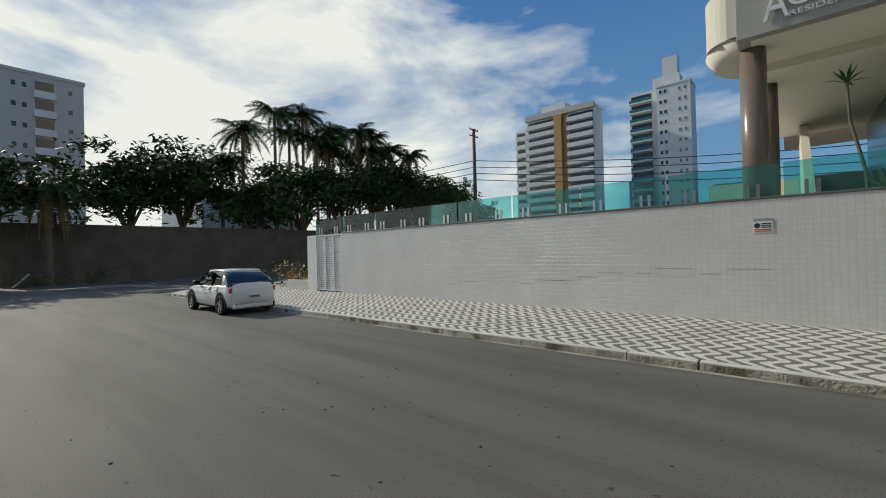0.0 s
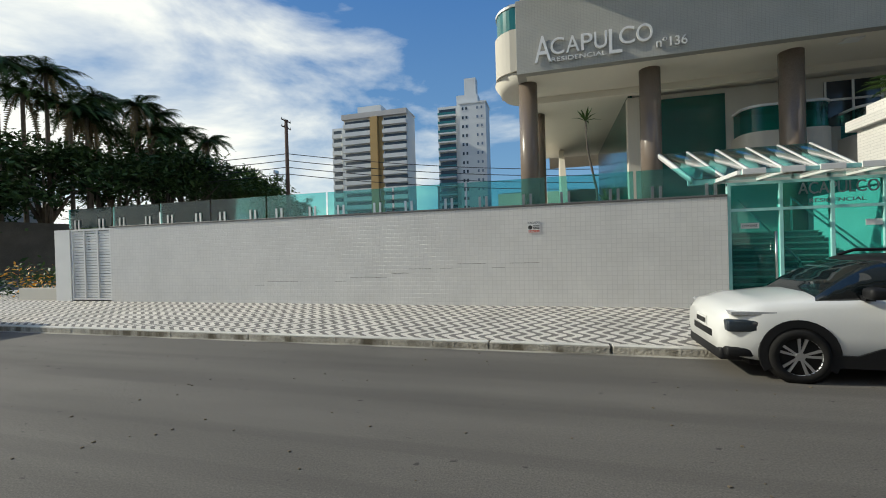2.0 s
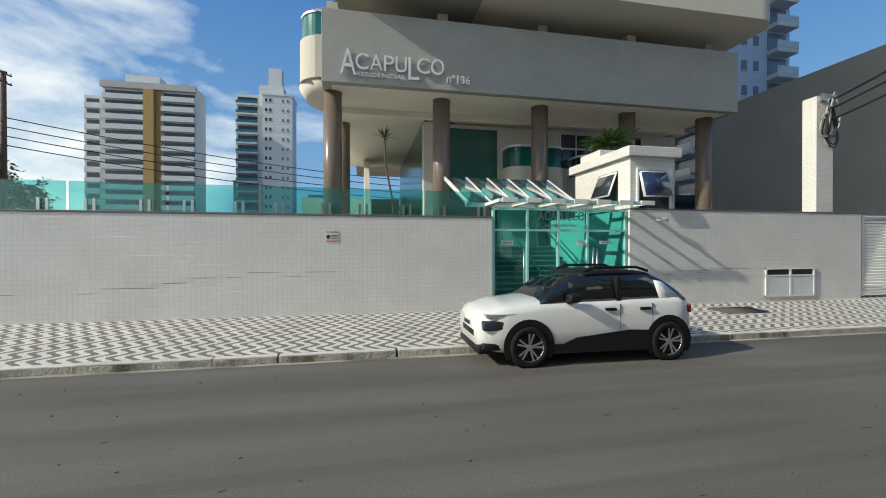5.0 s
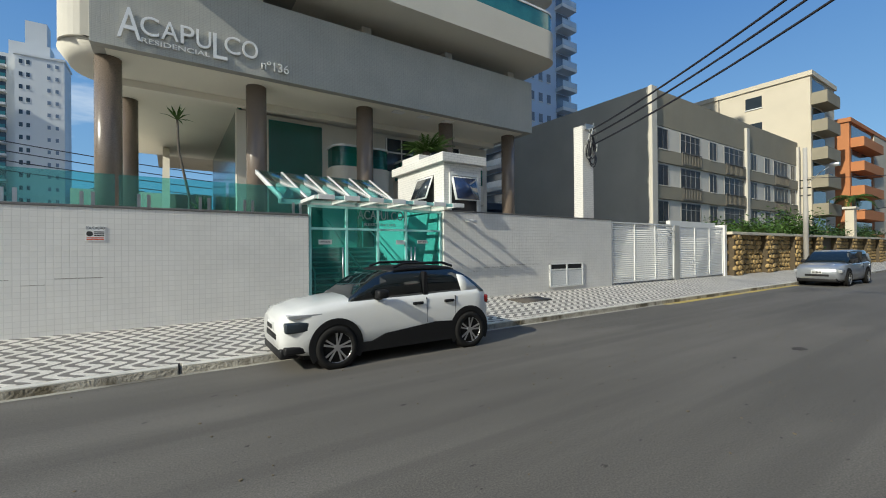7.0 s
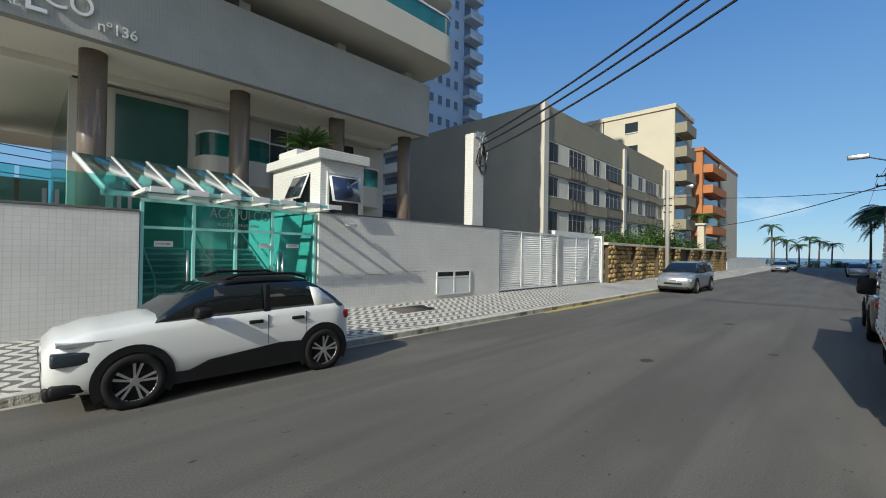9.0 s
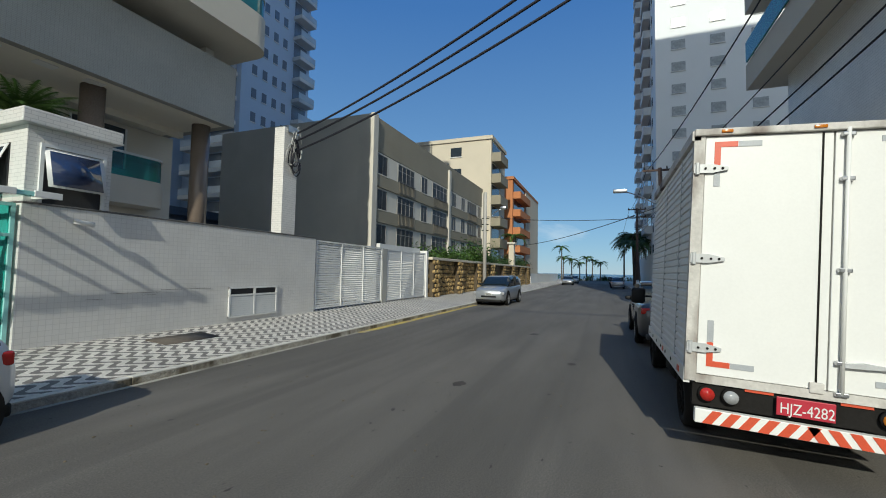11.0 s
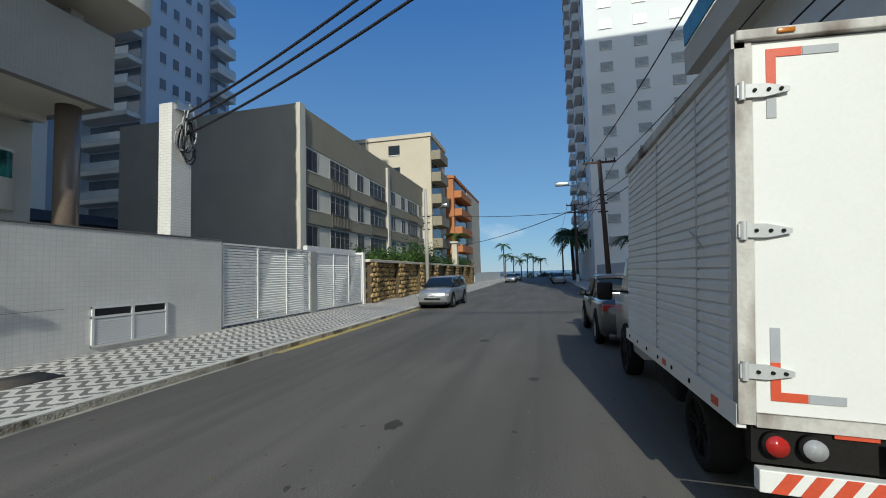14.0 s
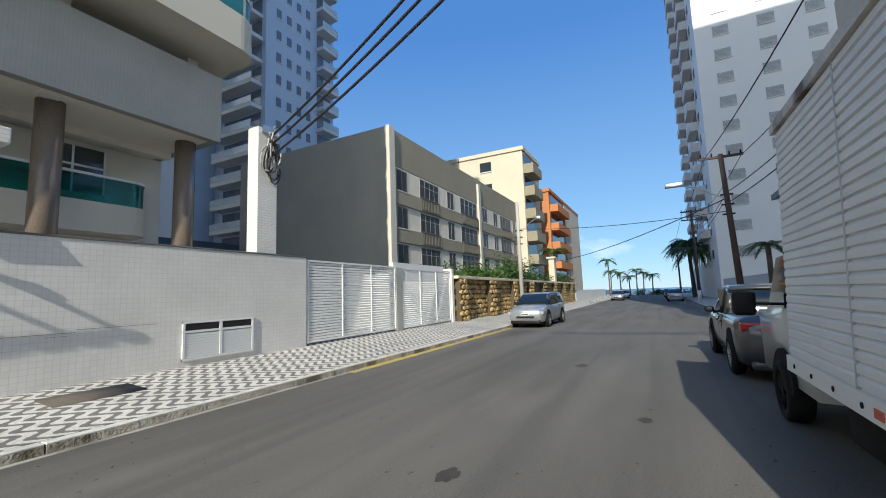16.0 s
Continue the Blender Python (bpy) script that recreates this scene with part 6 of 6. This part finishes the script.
def rosette(name, x, y, z, n, length, label, stem=0.0, leaf=LEAF, bend=0.5, width=0.04, lean=0.0):
    """Spiky plant: a stem, and blades from its head."""
    rnd = random.Random(int(x * 31 + y * 7))
    t = thing(name, x, y, z, label, "plant")
    head = Vector((x + lean, y, z + stem))
    if stem:
        part("stem", sweep([(x, y, z), (x + lean * 0.2, y, z + stem * 0.4), (x + lean * 0.9, y, z + stem * 0.75), head], [0.045, 0.032, 0.027, 0.025], 8), BARK, t)
    bm = bmesh.new()
    for i in range(n):
        a = i * 2.4
        el = radians(rnd.uniform(5, 80))
        d = Vector((math.cos(a) * math.cos(el), math.sin(a) * math.cos(el), math.sin(el)))
        s = Vector((-math.sin(a), math.cos(a), 0)) * width
        m1 = head + d * length * 0.5
        e = head + d * length - Vector((0, 0, length * bend * math.cos(el)))
        v = [bm.verts.new(p) for p in (head - s * 0.6, head + s * 0.6, m1 + s, m1 - s, e)]
        bm.faces.new((v[0], v[1], v[2], v[3]))
        bm.faces.new((v[3], v[2], v[4]))
    part("leaves", bm, leaf, t)
    return t


def hedge(name, x0, x1, y0, y1, z0, z1, label, leaf=LEAF, dens=60, size=0.09, seed=3):
    rnd = random.Random(seed)
    bm = bmesh.new()
    n = int((x1 - x0) * 3)
    for i in range(n):
        c = (rnd.uniform(x0, x1), rnd.uniform(y0, y1), z0 + (z1 - z0) * rnd.uniform(0.1, 0.75))
        leaf_quads(bm, c, dens, (z1 - z0) * rnd.uniform(0.5, 0.9), size, 0.6, rnd)
    return solid(name, bm, leaf, label, "hedge", "stuff")


# trees and the old wall across the junction
solid("old_wall", box(-47.0, -46.7, 2.0, 75, -0.05, 5.1), DARK_WALL, "old blackened masonry wall across the junction", "wall", "structure")
solid("old_wall_2", box(-62, -46.7, 75.1, 75.4, -0.05, 4.0), DARK_WALL, "old blackened masonry wall running on", "wall", "structure")
for y, h, r, seed, leaf in ((16.8, 14.8, 6.2, 5, LEAF_DARK), (11.4, 12.4, 5.0, 6, LEAF_DARK), (31, 15.0, 6.0, 7, LEAF_DARK), (39, 15.6, 6.6, 8, LEAF_DARK), (48, 17.6, 6.4, 9, LEAF_DARK), (57, 17.0, 5.8, 10, LEAF), (64, 15.5, 5.2, 14, LEAF), (71, 12.5, 4.6, 17, LEAF), (44, 17.0, 5.6, 15, LEAF_DARK), (24, 11, 4.6, 12, LEAF_DARK)):
    tree("broad_tree", -49.5 - seed % 3, y, h, r, seed, "tall broad-leaved tree with dark crown behind the old wall" if leaf is LEAF_DARK else "sunlit green tree beyond the palms", leaf, 126, 44, 0.34)
tree("broad_tree", -45.2, 1.2, 10.0, 4.6, 11, "dense dark tree hanging over the road's edge", LEAF_DARK, 130, 46, 0.28)
tree("broad_tree", -45, -5.5, 10.0, 4.2, 13, "dense dark tree hanging over the road's edge", LEAF_DARK, 110, 46, 0.28)
for i, (y, h, dead) in enumerate(((22.4, 17.0, 3), (27, 20.4, 0), (29.6, 18.6, 3), (32.4, 17.6, 3), (35, 18.2, 4), (38, 16.6, 2), (41.5, 17.4, 3), (20.4, 13.0, 0), (45, 18.6, 5), (34, 17.2, 4), (31, 21.0, 5), (36.5, 20.4, 5), (39.6, 20.2, 6), (43, 20.0, 5), (47.5, 19.0, 5), (50.5, 18.4, 4))):
    palm(-48.6 - (i % 3) * 1.1, y, h, "tall feather palm rising behind the old wall", fronds=26, length=4.2, seed=20 + i, dead=dead, r=0.22, group="palms behind the wall", rise=2.0)
palm(-45.2, 5.2, 8.2, "old palm with hanging dead fronds by the road", fronds=22, length=3.6, seed=40, dead=24, r=0.25)
palm(-45.4, -1.0, 6.8, "old palm with hanging dead fronds by the road", fronds=20, length=3.4, seed=41, dead=20, r=0.25)
hedge("understorey", -53, -48, 6, 66, 3.5, 10.5, "dense dark undergrowth between the trees", LEAF_DARK, 42, 0.34, 44)
hedge("verge_shrubs", -45.5, -43.5, 2, 9, 0, 2.0, "dark shrubs and weeds along the old wall", LEAF_DARK, 60, 0.12, 4)
hedge("corner_shrubs", -21.5, -16.2, WY + 0.9, WY + 2.2, 0.2, 1.5, "green shrubs in the corner bed", LEAF_DARK, 60, 0.10, 5)
hedge("flower_bush", -18.5, -16.3, WY + 0.5, WY + 1.0, 0.5, 1.5, "yellow-orange flowering bush by the low wall", FLOWER, 34, 0.07, 6)
board = thing("leaning_board", -44.5, 3.6, 0, "dark board leaning at the road's edge", "board")
part("panel", prism([(3.0, 0.0), (3.9, 1.0), (3.95, 0.95), (3.05, -0.02)], "x", -45, -44.0), TAPE_GREY, board)

# potted and terrace plants
rosette("yucca_plant", 1.95, 11.9, 2.0, 24, 0.42, "slender yucca with a bare stem on the terrace", stem=3.1, lean=-0.3, bend=0.2, width=0.03)
rosette("agave_plant", 2.15, 11.7, 2.0, 34, 0.6, "low spiky green plant on the terrace", stem=0.75, bend=0.35)
rosette("agave_plant", -15.2, WY + 0.8, 2.0, 26, 0.8, "spiky green plant by the wall's end", stem=0.5, bend=0.3)
solid("roof_planter", box(8.5, 9.7, 11.9, 13.1, 4.783, 5.1, 0.02), TILE_WHITE, "low tiled planter on the guard booth's roof", "planter")
cy = thing("cycad_plant", 9.15, 12.5, 5.1, "green cycad growing in the booth's roof planter", "plant")
bm = bmesh.new()
for i in range(34):
    frond(bm, Vector((9.15, 12.5, 5.35)), i * 2.4, random.uniform(0.9, 1.25), random.uniform(0.35, 0.95), random.uniform(0.35, 0.65), 0.15, 12)
part("leaves", bm, LEAF, cy)
part("stem", smooth(rod((9.15, 12.5, 5.09), (9.15, 12.5, 5.4), 0.17, 0.12, 12)), BARK, cy)

# ---- rough stone garden wall and hedge ----
stone_wall = thing("stone_wall", 45, WY, 0, "yellow field-stone garden wall with pale coping and piers", "wall", kind="structure")
part("core", box(27.02, 64, WY + 0.06, WY + 0.45, -0.05, 2.58), STONE_JOINT, stone_wall)
part("coping", box(27.02, 64, WY - 0.32, WY + 0.5, 2.582, 2.74, 0.02), BEIGE, stone_wall)
for i in range(8):
    x = 27.3 + i * 4.6
    part("pier", prism([(WY - 0.28, 0.2), (WY + 0.059, 0.2), (WY + 0.059, 2.58), (WY - 0.28, 2.58)], "x", x, x + 1.0), STONE_JOINT, stone_wall)
hedge("hedge", 27.3, 44, WY + 0.5, WY + 1.6, 2.5, 3.6, "green leafy hedge over the stone wall", LEAF, 70, 0.12, 7)
hedge("hedge", 39.5, 46, WY + 0.6, WY + 2.2, 2.6, 4.6, "taller green shrubs over the stone wall", LEAF, 80, 0.14, 8)
hedge("hedge", 46, 64, WY + 0.6, WY + 2.0, 2.5, 3.7, "dark green shrubs over the stone wall", LEAF_DARK, 60, 0.13, 9)
gp = thing("gate_post", 52, WY, 0, "tall stone gate post with a lamp on top", "post")
part("post", box(51.6, 52.4, WY - 0.1, WY + 0.5, 2.741, 5.2, 0.03), BEIGE, gp)
part("cap", box(51.4, 52.6, WY - 0.25, WY + 0.65, 5.201, 5.4, 0.02), CREAM, gp)
palm(60, WY + 1.6, 7.0, "palm beside the cream building", seed=60, length=2.4, fronds=14, leaf=LEAF)
solid("fence_far", box(64.2, 100, WY, WY + 0.15, -0.05, 1.8), TOWER_WHITE, "white garden wall further down the street", "wall", "structure")

# ---- poles and cables ----
def wires(name, pts, label, r=0.018, sag=0.6, m=CABLE):
    a, b = Vector(pts[0]), Vector(pts[1])
    n = 20
    ps = [a.lerp(b, i / n) - Vector((0, 0, sag * 4 * (i / n) * (1 - i / n))) for i in range(n + 1)]
    return solid(name, smooth(sweep(ps, r, 5)), m, label, "cable", group="overhead cables")


def pole(x, y, h, label, lean=0.0, arms=1, lamp=0, m=WOOD_POLE, arm_dir="y", r=0.17, lamp_at=0.70):
    t = thing("utility_pole", x, y, 0, label, "pole")
    part("shaft", smooth(rod((x, y, -0.05), (x + lean, y + lean, h), r, r * 0.7, 14)), m, t)
    if m is not CONCRETE:
        part("base_band", smooth(rod((x, y, 0.1), (x + lean * 0.12, y + lean * 0.12, h * 0.13), r + 0.006, r + 0.002, 14)), WHITE, t, "white painted foot")
    for i in range(arms):
        z = h - 0.2 - i * 0.9
        c = part("crossarm", box(x + lean - (0.06 if arm_dir == "y" else 1.0), x + lean + (0.06 if arm_dir == "y" else 1.0), y + lean - (1.0 if arm_dir == "y" else 0.06), y + lean + (1.0 if arm_dir == "y" else 0.06), z, z + 0.12), m, t)
        for d in (-0.9, -0.4, 0.4, 0.9):
            px, py = (x + lean, y + lean + d) if arm_dir == "y" else (x + lean + d, y + lean)
            part("insulator", smooth(rod((px, py, z + 0.12), (px, py, z + 0.32), 0.05, 0.03, 8)), CHASSIS, c)
    for z in (h * 0.62, h * 0.68, h * 0.74):
        part("bracket", box(x + lean * 0.7 - 0.08, x + lean * 0.7 + 0.08, y + lean * 0.7 - 0.28, y + lean * 0.7 + 0.28, z, z + 0.07), CHASSIS, t)
    if lamp:
        part("lamp_arm", sweep([(x + lean * 0.6, y, h * lamp_at), (x + lean * 0.6, y + lamp * 0.6, h * (lamp_at + 0.10)), (x, y + lamp * 0.92, h * (lamp_at + 0.13))], 0.035, 6), STEEL, t)
        part("lamp_head", smooth(box(x - 0.12, x + 0.12, *sorted((y + lamp * 0.9, y + lamp * 1.25)), h * (lamp_at + 0.125), h * (lamp_at + 0.145) + 0.06, 0.03)), STEEL, t)
    return t


pole(33, -3.25, 8.7, "leaning dark wooden utility pole on the pavement", lean=0.25, lamp=2.4)
pole(58, -3.3, 9.8, "dark utility pole further down the street", arms=2)
pole(95, -3.3, 9.5, "dark utility pole near the sea", arms=1)
pole(-33.3, 48, 19.2, "tall dark utility pole beyond the terrace", arms=2, lamp=-2.2, r=0.30, lamp_at=0.48)
pole(37.5, WY - 0.6, 8.6, "grey concrete lamp pole by the apartment block", arms=0, lamp=-1.4, m=CONCRETE)
P0 = (15.35, WY + 0.1, 6.25)
for dz, ex, ez in ((0.25, 9.6, 9.75), (0.0, 9.75, 9.45), (-0.35, 9.95, 9.15)):
    wires("power_cable", ((P0[0], P0[1], P0[2] + dz), (ex, -6.0, ez)), "thick twisted black cable crossing the street", 0.032, 0.6)
wires("power_cable", ((33.2, -3.1, 6.3), (62, WY + 2, 5.6)), "black cable sagging across the street", 0.03, 0.5)
wires("power_cable", ((33.2, -3.1, 5.6), (38, WY - 0.6, 6.6)), "thin cable sagging across the street", 0.02, 0.3)
for y, z in ((-4.1, 8.5), (-2.4, 8.5), (-3.3, 6.6), (-3.0, 5.9)):
    wires("power_cable", ((33.2, y + 0.2, z), (58, y, z + 1.0)), "cable strung between utility poles", 0.018, 0.5)
    wires("power_cable", ((33.2, y + 0.2, z), (4, y - 1.2, z + 0.6)), "cable strung along the pavement", 0.02, 0.7)
    wires("power_cable", ((58, y, z + 1.0), (95, y, z + 0.4)), "cable strung between utility poles", 0.018, 0.6)
for k in range(4):
    wires("power_cable", ((-33.3, 48, 12.0 + k * 0.9), (-110, 30 + k, 11 + k)), "cable running from the tall pole inland", 0.05, 1.2)
    wires("power_cable", ((-33.3, 48, 12.0 + k * 0.9), (30, 62 + k, 9 + k)), "cable running behind the terrace", 0.05, 1.6)
coil = thing("cable_coil", 15.1, WY - 0.1, 5.6, "coil of grey and black cables hung on the pillar", "cable")
for i in range(9):
    c = Vector((15.12 + random.uniform(-0.1, 0.22), WY - 0.07 - random.uniform(0, 0.14), 5.85 + random.uniform(-0.35, 0.35)))
    rx, rz = random.uniform(0.12, 0.24), random.uniform(0.35, 0.75)
    pts = [c + Vector((rx * math.cos(a), 0.04 * math.sin(a * 2), rz * math.sin(a))) for a in [j * 2 * math.pi / 20 for j in range(20)]]
    part("loop", smooth(sweep(pts, 0.022, 6)), CABLE_WHITE if i < 4 else CABLE, coil)
part("bracket", box(14.95, 15.45, WY - 0.08, WY - 0.005, 6.5, 6.72), STEEL, coil)

# ---- rubbish bags, right-side planting, beach palms ----
def bag(x, y, s, seed):
    rnd = random.Random(seed)
    bm = bmesh.new()
    bmesh.ops.create_icosphere(bm, subdivisions=3, radius=s)
    for v in bm.verts:
        k = 1 + 0.22 * noise.noise(v.co * 5.0 / s * 0.4 + Vector((seed, 0, 0))) + 0.08 * noise.noise(v.co * 14)
        v.co = Vector((v.co.x * k, v.co.y * k, max(v.co.z * k * 0.85, -s * 0.55)))
        v.co += Vector((x, y, 0.14 + s * 0.55))
    cyl(bm, (x, y, 0.14 + s * 1.25), (x + 0.05, y, 0.14 + s * 1.6), 0.03, 0.09, 8)
    solid("rubbish_bag", smooth(bm), BAG, "tied black plastic rubbish bag on the pavement", "rubbish bag", group="rubbish bags")


for i, (x, y, s) in enumerate(((9.8, -3.55, 0.42), (10.4, -3.9, 0.46), (9.3, -4.1, 0.4), (10.9, -3.5, 0.38), (11.4, -4.1, 0.45), (10.1, -4.4, 0.5), (31.4, -3.8, 0.4), (30.7, -4.1, 0.42))):
    bag(x, y, s, i + 1)
hedge("planter_shrubs", -2, 20, -7.3, -6.3, 3.0, 4.3, "green shrubs in the raised planter", LEAF, 60, 0.12, 15)
hedge("beach_scrub", 118, 128, -14, 16, 0, 1.4, "low green scrub behind the beach", LEAF_DARK, 80, 0.25, 16)
for i, (x, y, h) in enumerate(((102, 9.5, 8.0), (112, 8.0, 5.5), (116, 4.8, 6.2), (118, 3.4, 5.4), (114, 6.2, 4.6), (121, 1.5, 5.0), (122, 11, 6.5))):
    palm(x, y, h, "coconut palm by the beach", seed=70 + i, length=2.6, fronds=14, leaf=LEAF, r=0.15, group="beach palms", lean=random.uniform(-0.5, 0.5))
for i, (x, y, h) in enumerate(((72, -4.5, 6.8), (78, -4.2, 8.4), (84, -4.8, 9.0))):
    palm(x, y, h, "dark coconut palm leaning over the pavement", seed=90 + i, length=4.2, fronds=26, r=0.2, group="street palms", lean=0.6)
palm(36.5, -5.2, 4.0, "small palm in front of the pale house", seed=99, length=1.6, fronds=14)


# ---- kerb stones ----
kerbs(kerb_l, KY, KY + 0.16, -23.4, 60, KERB)
kerbs(kerb_r, -2.92, -2.75, -20, 60, KERB)

# ---- stones of the garden wall ----
random.seed(5)
shapes = []
for k in range(8):
    rnd = random.Random(k)
    bm = bmesh.new()
    n = 7
    ring = [(0.5 * math.cos(2 * math.pi * i / n) * rnd.uniform(0.8, 1.05), 0.5 * math.sin(2 * math.pi * i / n) * rnd.uniform(0.8, 1.05)) for i in range(n)]
    back = [bm.verts.new((u, 0.06, v)) for u, v in ring]
    mid_ = [bm.verts.new((u, -0.02, v)) for u, v in ring]
    front = [bm.verts.new((u * 0.8, -0.07 - rnd.uniform(0, 0.02), v * 0.8)) for u, v in ring]
    bm.faces.new(front)
    for i in range(n):
        j = (i + 1) % n
        bm.faces.new((back[i], back[j], mid_[j], mid_[i]))
        bm.faces.new((mid_[i], mid_[j], front[j], front[i]))
    bmesh.ops.recalc_face_normals(bm, faces=bm.faces[:])
    shapes.append(mesh_of("stone", bm, STONE))
count = 0
for i in range(42):
    for j in range(8):
        x = 27.25 + i * 0.44 + (0.22 if j % 2 else 0) + random.uniform(-0.05, 0.05)
        if count >= 300:
            break
        pier = (x - 27.3) % 4.6 < 1.0
        z = 0.45 + j * 0.285 + random.uniform(-0.03, 0.03)
        o = share("stone", shapes[random.randrange(8)], stone_wall, pose(x, WY + 0.05 - (0.33 if pier else 0), z, 0, random.uniform(-25, 25), 0) @ Matrix.Diagonal((random.uniform(0.4, 0.5), 1, random.uniform(0.27, 0.34), 1)))
        count += 1
bm = bmesh.new()
for i in range(42, 83):
    for j in range(8):
        x = 27.25 + i * 0.44 + (0.22 if j % 2 else 0)
        z = 0.45 + j * 0.285
        pier = (x - 27.3) % 4.6 < 1.0
        y = WY + 0.05 - (0.33 if pier else 0)
        n = 6
        rr = [(x + 0.22 * math.cos(2 * math.pi * q / n) * random.uniform(0.8, 1), z + 0.15 * math.sin(2 * math.pi * q / n) * random.uniform(0.8, 1)) for q in range(n)]
        a = [bm.verts.new((u, y + 0.02, v)) for u, v in rr]
        b = [bm.verts.new((x + (u - x) * 0.8, y - 0.07, z + (v - z) * 0.8)) for u, v in rr]
        bm.faces.new(b)
        for q in range(n):
            bm.faces.new((a[q], a[(q + 1) % n], b[(q + 1) % n], b[q]))
bmesh.ops.recalc_face_normals(bm, faces=bm.faces[:])
far_stones = part("stones_beyond", bm, STONE, stone_wall)
tagged(far_stones, kind="stuff")
